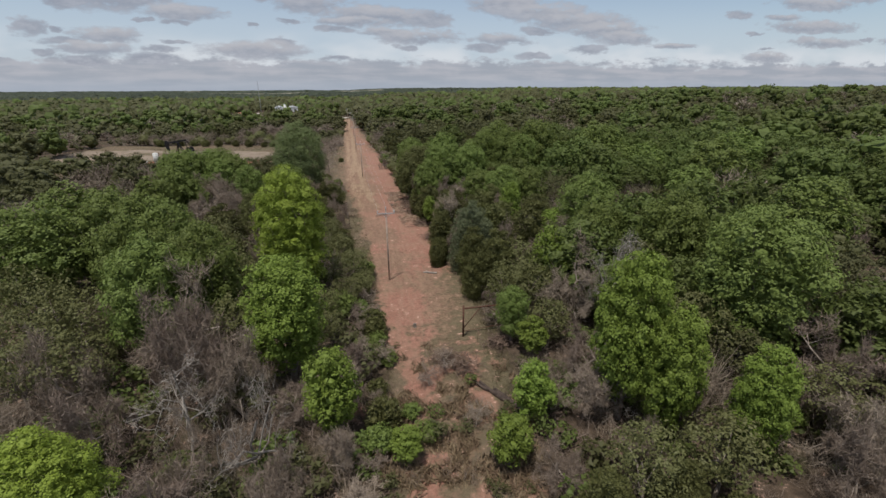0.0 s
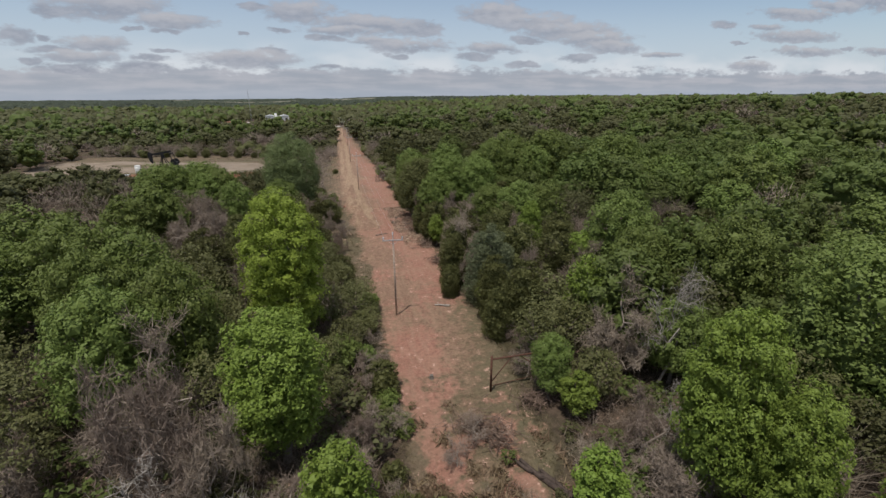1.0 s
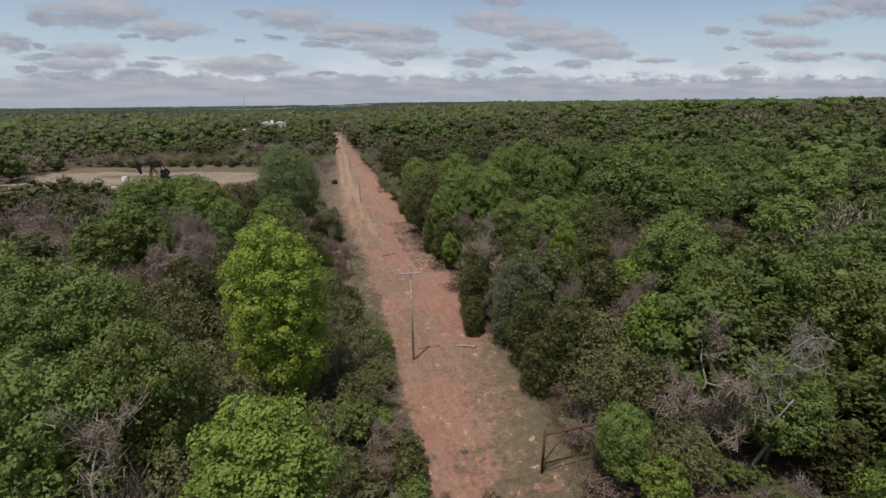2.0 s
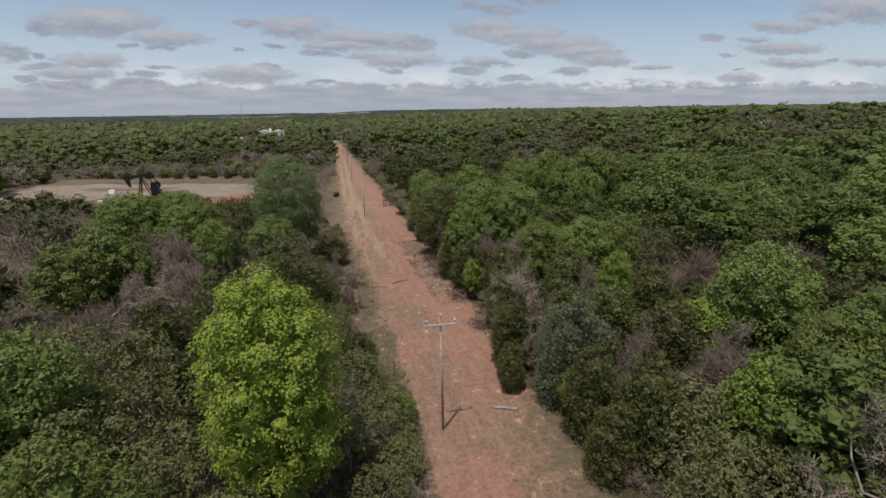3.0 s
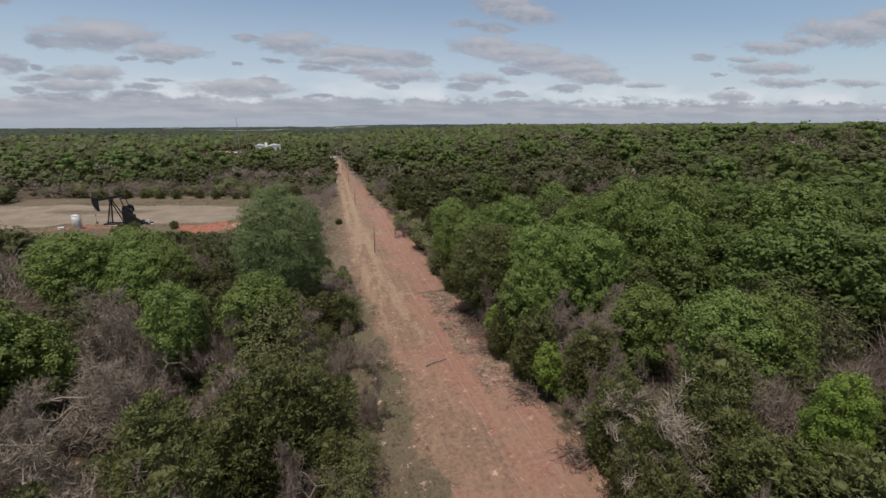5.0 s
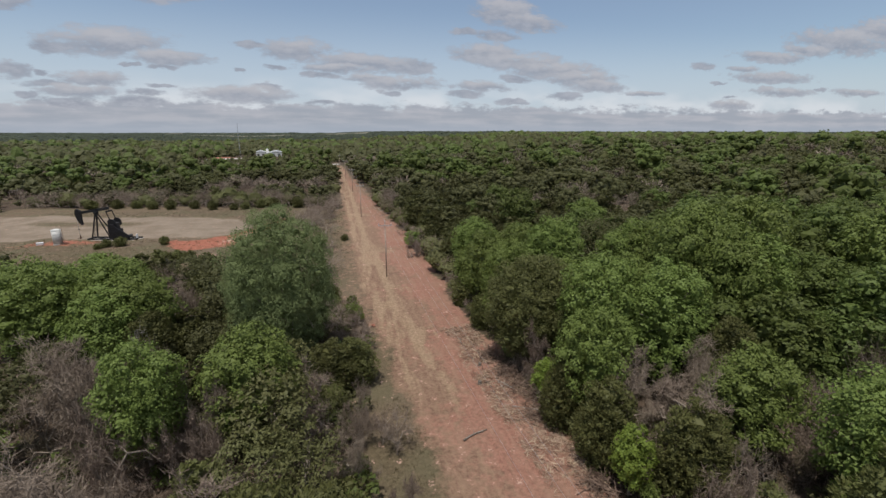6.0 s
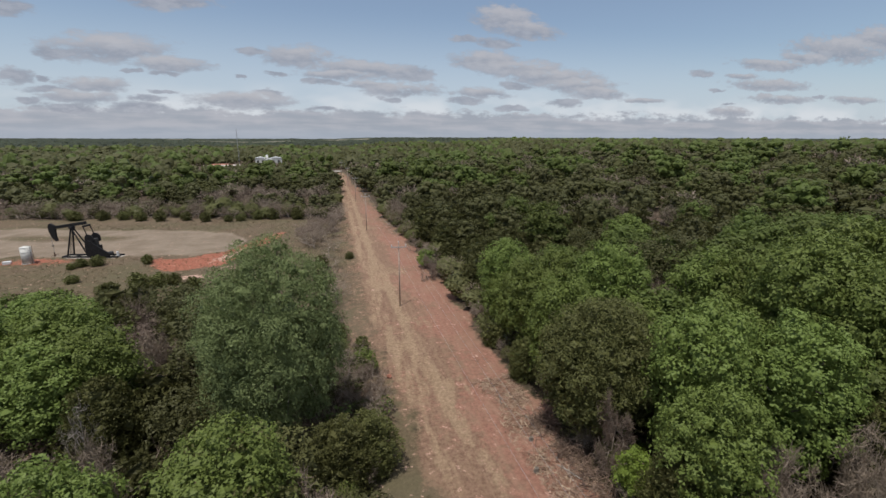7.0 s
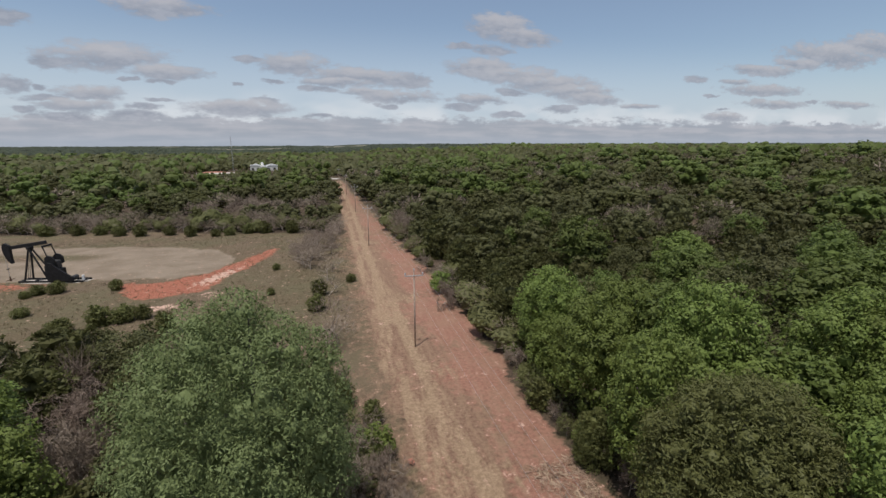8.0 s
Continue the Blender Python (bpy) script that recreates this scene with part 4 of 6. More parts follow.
plant("bare_fine", [(-13.2, 31.3, 11.4, 3.6), (-14.4, 35.2, 12.2, 3.4), (-17.0, 25.4, 8.0, 3.6), (-20.6, 31.0, 9.0, 3.6), (-8.6, 29.6, 8.0, 2.8), (24.2, 38.0, 10.8, 3.2), (19.3, 28.0, 6.2, 3.2), (16.8, 25.8, 5.2, 3.0), (18.6, 24.2, 5.0, 3.0), (17.4, 67.6, 10.4, 3.6), (17.2, 60.6, 8.2, 1.9), (20.2, 50.8, 9.2, 3.0), (19.4, 86.2, 8.2, 2.8), (22.5, 82.0, 8.6, 3.2), (21.0, 87.6, 7.6, 3.0), (24.0, 86.4, 7.8, 3.2), (27.2, 86.0, 7.6, 3.0), (-8.2, 91.4, 8.4, 2.4), (-18.2, 92.0, 9.2, 3.0), (-23.0, 90.4, 8.2, 3.6), (-20.6, 81.2, 8.8, 3.4), (-24.6, 84.4, 9.0, 3.6), (-21.0, 87.0, 8.6, 3.4), (-16.0, 88.6, 8.4, 3.0), (-26.0, 92.6, 8.4, 3.4), (-14.2, 79.6, 8.6, 3.0), (-9.6, 57.0, 8.6, 3.0), (28.0, 10.6, 6.4, 2.8), (31.6, 14.0, 7.0, 3.0), (25.6, 8.4, 5.8, 2.6), (35.4, 18.6, 7.8, 3.0), (13.6, 17.2, 3.8, 2.2)],
      "leafless trees")
plant("bare", [(-10.4, 64.6, 8.0, 2.8), (-15.0, 68.2, 9.2, 3.0), (17.8, 75.0, 8.4, 2.8), (22.6, 55.4, 9.0, 3.2), (27.4, 49.4, 9.0, 3.4), (-21.8, 72.0, 8.8, 3.4), (-25.6, 78.6, 9.0, 3.6), (-13.6, 62.0, 8.2, 3.0), (26.0, 66.8, 8.4, 3.0), (18.4, 85.0, 6.0, 2.4), (15.2, 95.6, 7.6, 2.2), (-27.3, 124.0, 7.0, 3.4), (-24.4, 113.6, 8.0, 3.6), (-26.6, 118.8, 7.6, 3.4), (-22.6, 117.6, 7.0, 3.0), (-30.4, 100.4, 8.6, 3.6), (-26.4, 97.4, 8.8, 3.6), (-31.6, 74.0, 9.0, 3.8), (-28.6, 70.6, 9.0, 3.6), (-23.6, 99.8, 8.2, 3.4), (-22.6, 132.0, 6.4, 3.0), (36.0, 19.4, 8.0, 3.4), (30.2, 12.0, 7.0, 3.0), (12.9, 148.0, 5.2, 2.4), (14.2, 158.0, 5.0, 2.6), (13.6, 170.0, 5.0, 2.6)],
      "leafless trees")
plant("dead", [(-6.9, 23.4, 8.6, 3.4), (-11.8, 25.4, 9.0, 3.6), (26.0, 34.8, 11.6, 3.9), (23.2, 29.8, 5.2, 2.6), (-24.4, 103.2, 8.6, 1.6), (-9.2, 52.4, 7.4, 2.6), (20.4, 24.6, 6.0, 2.6)], "dead trees")
plant("olive_fine", [(-3.6, 65.4, 7.4, 2.3), (-1.4, 59.2, 6.4, 2.6), (0.4, 55.4, 5.0, 2.4), (-2.6, 52.4, 6.0, 2.6), (1.4, 60.6, 3.4, 1.7), (-0.6, 47.6, 4.4, 2.2), (-3.4, 42.6, 5.4, 2.4), (1.2, 50.6, 3.4, 1.9), (33.6, 16.8, 6.6, 2.8), (29.0, 26.0, 8.6, 3.2), (-24.0, 38.0, 8.6, 3.4), (-27.6, 42.2, 9.4, 3.4), (-22.2, 33.4, 7.4, 3.0), (-29.6, 37.2, 8.4, 3.2), (-26.0, 33.0, 7.4, 3.0), (-32.6, 44.6, 10.0, 3.4), (-10.4, 37.4, 8.0, 2.8), (-9.0, 43.6, 8.4, 2.8), (24.2, 24.4, 7.0, 2.8), (-16.4, 56.4, 9.6, 3.4), (-23.4, 62.6, 10.4, 3.8), (-18.6, 61.6, 9.4, 3.4), (-10.4, 83.4, 7.6, 2.8), (-7.4, 84.6, 6.8, 2.6), (-14.6, 100.6, 6.0, 2.6), (-17.6, 50.0, 10.4, 3.4), (-13.2, 46.8, 9.2, 3.0)], "budding shrubs and oaks")
plant("shrub", [(2.0, 57.4, 2.6, 1.4), (4.5, 26.9, 1.5, 0.9), (5.4, 24.3, 1.6, 1.1), (3.1, 35.0, 1.5, 1.2), (2.4, 38.4, 1.8, 1.2), (-1.2, 45.4, 3.4, 2.0), (12.6, 156.4, 4.2, 2.0), (-3.0, 116.0, 3.4, 1.8), (-6.2, 120.4, 3.2, 1.6)], "leafy shrubs beside the cut")
plant("bare_shrub", [(-3.4, 57.2, 5.0, 2.4), (-2.6, 112.4, 4.0, 2.0), (-4.8, 113.6, 4.4, 2.2), (-3.2, 117.6, 3.6, 1.9), (-6.2, 117.8, 4.2, 2.2), (-2.4, 108.4, 3.4, 1.8), (-0.6, 88.8, 4.4, 1.9), (-1.6, 90.4, 3.4, 1.6), (-3.4, 104.8, 3.8, 1.8), (-4.4, 109.6, 4.2, 2.0), (-5.4, 127.4, 3.0, 1.6), (-10.6, 193.0, 4.8, 3.6), (-8.6, 186.6, 4.4, 3.4), (-6.6, 198.6, 5.0, 3.4), (-13.6, 187.0, 3.6, 3.0), (-5.6, 207.0, 4.6, 3.2), (-9.8, 202.0, 4.4, 3.2), (-6.0, 190.6, 4.0, 2.8), (-14.4, 195.6, 3.4, 2.8), (8.6, 33.6, 2.0, 1.8), (0.3, 18.4, 2.4, 2.4), (6.6, 30.6, 2.2, 1.6), (9.4, 24.8, 2.4, 1.6), (2.0, 35.0, 3.6, 2.0), (1.4, 40.4, 3.6, 2.0)],
      "leafless shrubs beside the cut")
plant("small_cedar", [(-5.6, 124.4, 3.4, 1.5), (-2.8, 121.0, 2.6, 1.1), (-7.4, 128.4, 3.2, 1.3), (-8.3, 160.6, 3.2, 1.5), (-8.7, 153.2, 3.0, 1.6), (-2.6, 167.0, 1.7, 1.1), (-44.4, 172.4, 2.2, 1.2), (-56.4, 172.6, 2.0, 1.3), (-53.6, 172.4, 2.4, 1.5), (-52.8, 161.2, 1.6, 1.3), (-39.4, 154.6, 3.4, 1.9), (-36.4, 154.8, 2.8, 1.8), (-34.0, 155.2, 2.4, 1.3), (-28.7, 148.4, 3.6, 1.5), (-43.6, 152.6, 2.6, 1.9), (-17.4, 178.7, 1.5, 0.9), (-16.7, 163.2, 1.4, 0.8), (-57.6, 171.0, 1.4, 1.0)],
      "small cedars on the grass")
plant("small_cedar", [(-65.8, 229.0, 3.2, 2.0), (-59.4, 226.0, 3.8, 2.0), (-45.6, 223.6, 3.6, 1.8), (-38.4, 221.0, 2.4, 1.6), (-34.9, 221.8, 2.6, 1.8), (-25.0, 222.6, 4.0, 2.2), (-17.4, 221.2, 4.4, 2.2), (-30.0, 223.6, 3.4, 2.0), (-78.0, 232.8, 3.4, 2.2), (-87.0, 235.0, 3.4, 2.4), (-71.6, 231.6, 3.0, 2.0), (-52.0, 226.4, 3.2, 1.8)],
      "small cedars behind the gravel pad")


def hedge(side, y0, y1, step, seed):
    """Low growth that closes the edge of the wood down to the ground."""
    r = np.random.RandomState(seed)
    y = y0
    while y < y1:
        if side > 0:
            x = float(np.interp(y, CUT_Y, CUT_RIGHT)) + 0.9 + 1.1 * r.rand()
        else:
            wide = float(np.interp(y, VERGE_Y, VERGE_WIDE))
            x = float(np.interp(y, CUT_Y, CUT_LEFT)) - wide - 0.8 - 1.2 * r.rand()
        kind = ("small_cedar", "bare_shrub", "shrub", "bare_shrub", "olive_fine", "bare_shrub", "small_cedar")[r.randint(7)]
        tall = {"small_cedar": 2.6, "bare_shrub": 2.8, "shrub": 2.0, "olive_fine": 3.0}[kind] * (0.7 + 0.6 * r.rand())
        models = KINDS[kind]
        k = models[r.randint(len(models))].plant(x, y, tall, tall * 0.52, r.rand() * 360, "low growth along the edge of the wood")
        k["label"] = {"small_cedar": "small dark cedar at the edge of the wood", "bare_shrub": "leafless grey shrub at the edge of the wood", "shrub": "green leafy shrub at the edge of the wood", "olive_fine": "low olive-brown budding oak at the wood's edge"}[kind]
        y += step * (0.6 + 0.8 * r.rand())


def field_hedge():
    """Scrub, cedars and leafless bushes where the wood begins behind the well pad."""
    r = np.random.RandomState(184)
    for row, back, step in ((0, 0.5, 2.6), (1, 3.0, 3.4), (2, 6.0, 4.6)):
        x = -108.0
        while x < -6:
            y = float(np.interp(x, (-110, -60, -36, -16, -3), (238, 232, 224, 221, 214))) + back + 2.2 * r.rand()
            kind = ("far_bare", "far_bare", "far_olive", "far_bare", "far_bare", "far_cedar", "far_cedar")[r.randint(7 if row else 5)]
            tall = {"far_cedar": 3.2, "far_olive": 4.4, "far_bare": 4.6}[kind] * (0.65 + 0.6 * r.rand()) * (1 + 0.16 * row)
            models = KINDS[kind]
            k = models[r.randint(len(models))].plant(x, y, tall, tall * 0.55, r.rand() * 360, "low growth behind the well pad")
            k["label"] = {"far_cedar": "small dark cedar at the edge of the field", "far_olive": "low olive-green oak at the field's edge", "far_bare": "leafless grey tree at the edge of the field"}[kind]
            x += step * (0.6 + 0.9 * r.rand())


field_hedge()


def edge_scrub(seed, count, xs, ys, kinds, group):
    """Leafless and low bushes strewn over a rough edge."""
    r = np.random.RandomState(seed)
    for _ in range(count):
        y = ys[0] + (ys[1] - ys[0]) * r.rand()
        x = xs(y) + (r.rand() - 0.5) * 2.0
        kind = kinds[r.randint(len(kinds))]
        tall = {"far_cedar": 2.8, "far_olive": 4.2, "far_bare": 4.6}[kind] * (0.6 + 0.7 * r.rand())
        k = KINDS[kind][r.randint(3)].plant(x, y, tall, tall * 0.6, r.rand() * 360, group)
        k["label"] = {"far_cedar": "small dark cedar bush on rough grass", "far_olive": "low olive-green oak bush on rough grass", "far_bare": "leafless grey-brown bush on rough grass"}[kind]


edge_scrub(185, 46, lambda y: float(np.interp(y, CUT_Y, CUT_RIGHT)) + 1.0, (132, 235), ("far_bare", "far_bare", "far_olive", "far_cedar"), "bushes along the cut")
edge_scrub(186, 16, lambda y: float(np.interp(y, CUT_Y, CUT_LEFT)) - 2.4, (212, 300), ("far_bare", "far_bare", "far_olive"), "bushes along the cut")
edge_scrub(187, 12, lambda y: -11.0 + 0.02 * (y - 180), (176, 210), ("far_bare",), "leafless thicket on the field")
edge_scrub(188, 9, lambda y: -6.5, (135, 212), ("far_bare",), "leafless bushes on the verge")
hedge(1, 40, 135, 1.9, 181)
hedge(-1, 22, 60, 2.4, 182)
hedge(-1, 64, 122, 3.0, 183)


# ---- the rest of the wood ----
def free_spots(r, xs, ys, gap, keep):
    """Loosely even spots at least about gap apart that keep() allows and no chosen tree covers."""
    nx, ny = int((xs[1] - xs[0]) / gap), int((ys[1] - ys[0]) / gap)
    gx, gy = np.meshgrid(np.arange(nx), np.arange(ny))
    x = xs[0] + (gx.ravel() + 0.5 * (gy.ravel() % 2) + 0.62 * (r.rand(nx * ny) - 0.5)) * gap
    y = ys[0] + (gy.ravel() + 0.62 * (r.rand(nx * ny) - 0.5)) * gap
    ok = keep(x, y)
    x, y = x[ok], y[ok]
    if TAKEN:
        t = np.array(TAKEN)
        ok = np.ones(len(x), bool)
        for a in range(0, len(x), 2000):
            s = slice(a, a + 2000)
            ok[s] = (np.hypot(x[s, None] - t[None, :, 0], y[s, None] - t[None, :, 1]) > t[None, :, 2] * 0.85 + gap * 0.28).all(1)
        x, y = x[ok], y[ok]
    return x, y


def wooded(x, y):
    return ~in_cut(x, y, 1.6) & ~in_field(x, y, 1.0) & ~in_verge(x, y)


def pick_kinds(r, x, y):
    """Which kind grows where: bare scrub in the south-west, cedars to the north-east, oaks elsewhere."""
    patch, fine = wave(x, y, 60, 41), wave(x, y, 19, 43)
    v = r.rand(len(x)) * 0.55 + 0.7 * patch + 0.9 * fine
    u = np.argsort(np.argsort(v)) / max(len(v), 1)
    west, edge = smooth(4, -4, x), smooth(26, 15, x) * (x > 5)
    bare = 0.10 + 0.34 * west * (1 - smooth(34, 62, y)) + 0.24 * west * (1 - smooth(140, 240, y)) + 0.18 * edge
    bare = bare + 0.42 * smooth(-52, -40, x) * west * smooth(210, 216, y) * (1 - smooth(262, 300, y)) + 0.16 * west * smooth(210, 216, y) * (1 - smooth(250, 280, y))
    bare = bare + 0.34 * smooth(13, 16, x) * (1 - smooth(30, 34, x)) * smooth(72, 77, y) * (1 - smooth(90, 93, y))
    olive = 0.17 + 0.08 * west + 0.08 * west * (1 - smooth(50, 70, y)) + 0.08 * smooth(115, 150, y)
    front = smooth(12, 17, x) * (1 - smooth(46, 60, y)) * (1 - smooth(60, 75, x))
    bare, olive = bare + 0.16 * front, olive + 0.10 * front
    cedar = 0.18 + 0.08 * front + 0.30 * smooth(112, 140, y) * (x > 5) + 0.14 * edge + 0.10 * west * smooth(60, 90, y)
    bare = bare + 0.13 * west * smooth(36, 44, y) * (1 - smooth(120, 135, y)) + 0.12 * smooth(14, 18, x) * (1 - smooth(44, 52, x)) * smooth(40, 48, y) * (1 - smooth(74, 84, y))
    cedar = cedar + 0.06 * west + 0.46 * smooth(16, 22, x) * (1 - smooth(44, 52, x)) * smooth(46, 54, y) * (1 - smooth(70, 80, y))
    cedar = cedar + 0.06 * west * smooth(205, 235, y) + 0.12 * (x > 10) * smooth(112, 135, y) * (1 - smooth(190, 260, y))
    cedar = cedar * (1 - 0.8 * smooth(24, 34, x) * smooth(66, 80, y) * (1 - smooth(108, 122, y)))
    return np.where(u < bare, 0, np.where(u < bare + olive, 1, np.where(u > 1 - cedar, 3, 2)))


def height_cap(x, y):
    """Lower growth in front of the well pad and of the far farm."""
    pad_side = np.where((x < -56) & (y > 92) & (y < 170), np.interp(y, (92, 125, 150, 165), (12.5, 11.0, 9.0, 6.0)), 40.0)
    pad_side = np.where((x < -13) & (x >= -56) & (y > 92) & (y < 175), np.interp(y, (92, 117, 126, 136, 143, 150, 175), (12.0, 10.8, 9.2, 7.0, 4.2, 2.2, 2.0)), pad_side)
    north = np.interp(x, (-110, -60, -36, -16, -3), (238, 232, 224, 221, 214))
    pad_side = np.where((x > -114) & (x < 0) & (y > north) & (y < north + 60), np.interp(y - north, (0, 14, 36, 60), (3.0, 5.0, 8.0, 12.0)), pad_side)
    return np.where((y > 375) & (y < 545) & (x > -125) & (x < -30), 3.6, pad_side)


NAMES = ("bare", "olive", "oak", "cedar")
r_wood = np.random.RandomState(77)


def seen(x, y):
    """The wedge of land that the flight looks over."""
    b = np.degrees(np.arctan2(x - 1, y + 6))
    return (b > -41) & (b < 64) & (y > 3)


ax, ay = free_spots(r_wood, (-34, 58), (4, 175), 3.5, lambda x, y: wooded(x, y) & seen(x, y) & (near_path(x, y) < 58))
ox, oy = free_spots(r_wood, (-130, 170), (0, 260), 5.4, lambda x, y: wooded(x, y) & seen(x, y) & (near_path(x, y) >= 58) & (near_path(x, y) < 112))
wx, wy = np.concatenate([ax, ox]), np.concatenate([ay, oy])
order = np.argsort(near_path(wx, wy))
wx, wy = wx[order], wy[order]
wd = near_path(wx, wy)
wk = pick_kinds(r_wood, wx, wy)
SINGLE = min(int((wd < 27).sum()), 230)
for i in range(SINGLE):
    x, y = float(wx[i]), float(wy[i])
    name = NAMES[wk[i]]
    tall = {"bare": 7.5, "olive": 7.6, "oak": 9.8, "cedar": 6.8}[name] * (0.78 + 0.42 * r_wood.rand())
    if near_path(x, y) < 15:
        tall *= 0.72
    elif 14 < x < 40 and y < 45:
        tall *= 0.80
    tall = min(tall, float(height_cap(x, y)))
    wide = tall * {"bare": 0.38, "olive": 0.38, "oak": 0.34, "cedar": 0.32}[name]
    models = KINDS[name if wd[i] > (15 if name == "oak" else 20) else name + "_fine"]
    models[i % len(models)].plant(x, y, tall, wide, r_wood.rand() * 360, {"bare": "leafless trees", "olive": "budding shrubs and oaks", "oak": "oaks in leaf in the wood", "cedar": "red-cedars in the wood"}[name])


def crowd(name, words, models, x, y, height, radius, material, seed):
    """Many trees as one mesh; each takes one of the models, turned and sized, with a tint of its own."""
    r = np.random.RandomState(seed)
    which = r.randint(len(models), size=len(x))
    z, turn, tint = ground_z(x, y), r.rand(len(x)) * 6.283, r.rand(len(x))
    vs, fs, ts, n = [], [], [], 0
    for k, (mv, mf) in enumerate(models):
        i = np.nonzero(which == k)[0]
        if not len(i):
            continue
        c, s = np.cos(turn[i])[:, None], np.sin(turn[i])[:, None]
        vx, vy, vz = mv[None, :, 0], mv[None, :, 1], mv[None, :, 2]
        rad, hh = radius[i][:, None], height[i][:, None]
        v = np.stack([(vx * c - vy * s) * rad + x[i][:, None], (vx * s + vy * c) * rad + y[i][:, None], vz * hh + z[i][:, None] - 0.1], 2)
        f = mf[None] + (np.arange(len(i)) * len(mv))[:, None, None] + n
        vs.append(v.reshape(-1, 3))
        fs.append(f.reshape(-1, 3))
        ts.append(np.repeat(tint[i], len(mv)))
        n += len(i) * len(mv)
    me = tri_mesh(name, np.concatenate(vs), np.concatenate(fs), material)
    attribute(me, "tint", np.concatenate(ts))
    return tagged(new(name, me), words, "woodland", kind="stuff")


def unit_model(shape, with_wood=False):
    """A model one high and one in radius, for crowds."""
    wood, crown = shape
    v, f = join([wood, crown]) if with_wood else crown
    v = v / np.array((1, 1, v[:, 2].max()))
    rad = np.percentile(np.hypot(v[:, 0], v[:, 1]), 96)
    return v / np.array((rad, rad, 1)), f


CROWD_WORDS = {"bare": "leafless grey-brown scrub trees in the wood", "olive": "thin budding olive-green trees in the wood", "oak": "green broadleaf trees of a dense wood", "cedar": "dark olive cedars of a dense wood"}


def twiggy(seed, height, thin, stems):
    """A leafless tree for crowds: a forked stem and a thicket of twigs about it."""
    r = np.random.RandomState(seed)
    wood = leafless(seed, height, 0.95, 1, 0, 5, thin)[0]
    v, f = brush(seed + 1, stems, thin * 2 / height * 2)
    v = v * (height * 0.33, height * 0.33, height * 0.30) + (0, 0, height * 0.35)
    w, g = brush(seed + 2, stems // 2, thin * 2 / height * 2)
    return wood, join([(v, f), (w * (height * 0.36, height * 0.36, height * 0.33), g)])


NEAR_MODELS = {
    "oak": [unit_model(leafy(200 + i, 10, 3.2, 40, 16, 8, 0.31, low=0.1, limbs=1, loose=0.25, inner=8)) for i in range(5)],
    "olive": [unit_model(leafy(210 + i, 9, 3.2, 28, 13, 8, 0.27, limbs=1, loose=0.27, airy=12)) for i in range(4)],
    "cedar": [unit_model(conifer(220 + i, 7, 2.2, 2300, 0.33, 6, fill=9)) for i in range(4)],
    "bare": [unit_model(twiggy(230 + 3 * i, 8, 0.032, 420), True) for i in range(4)],
}
MID_MODELS = {
    "oak": [unit_model(leafy(240 + i, 10, 3.4, 32, 16, 6, 0.31, limbs=0, low=0.06, loose=0.27, inner=5, core=0.62)) for i in range(6)],
    "olive": [unit_model(leafy(250 + i, 9, 3.4, 20, 11, 5, 0.38, limbs=0, low=0.04, loose=0.32, inner=5, core=0.62)) for i in range(5)],
    "cedar": [unit_model(conifer(260 + i, 7, 2.3, 1000, 0.46, 5, fill=6)) for i in range(5)],
    "bare": [unit_model((NOTHING, thicket(270 + i, 520, 0.055, 1.0))) for i in range(5)],
}
OUTER_MODELS = {
    "oak": [unit_model(leafy(340 + i, 9, 3.4, 17, 8, 3, 0.62, limbs=0, low=0.04, loose=0.36, core=0.8, inner=0)) for i in range(6)],
    "olive": [unit_model(leafy(350 + i, 8, 3.4, 15, 8, 3, 0.58, limbs=0, low=0.04, loose=0.36, core=0.8, inner=0)) for i in range(5)],
    "cedar": [unit_model(leafy(360 + i, 9, 2.9, 17, 8, 3, 0.50, limbs=0, low=0.0, loose=0.40, core=0.74, inner=0, slim=0.6, fuzz=0.6, up=0.15)) for i in range(5)],
    "bare": [unit_model((NOTHING, thicket(370 + i, 240, 0.11, 1.1))) for i in range(5)],
}
BEYOND_MODELS = {
    "oak": [unit_model(leafy(440 + i, 9, 3.6, 7, 3, 2, 0.95, limbs=0, low=0.0, loose=0.5, core=0.95, inner=0)) for i in range(6)],
    "olive": [unit_model(leafy(450 + i, 8, 3.6, 6, 3, 2, 0.95, limbs=0, low=0.0, loose=0.5, core=0.95, inner=0)) for i in range(5)],
    "cedar": [unit_model(puff(460 + i, 8, 3.0, 74, 0.8, 6, 0.34, 0.3, ball=1, fuzz=0.4)) for i in range(5)],
    "bare": [unit_model((NOTHING, thicket(470 + i, 120, 0.20, 1.3))) for i in range(5)],
}
FAR_MODELS = {k: [unit_model(far_dome(280 + 7 * j + i, 8, 4.2, 0.5 if k == "cedar" else 0.0)) for i in range(5)] for j, k in enumerate(NAMES)}


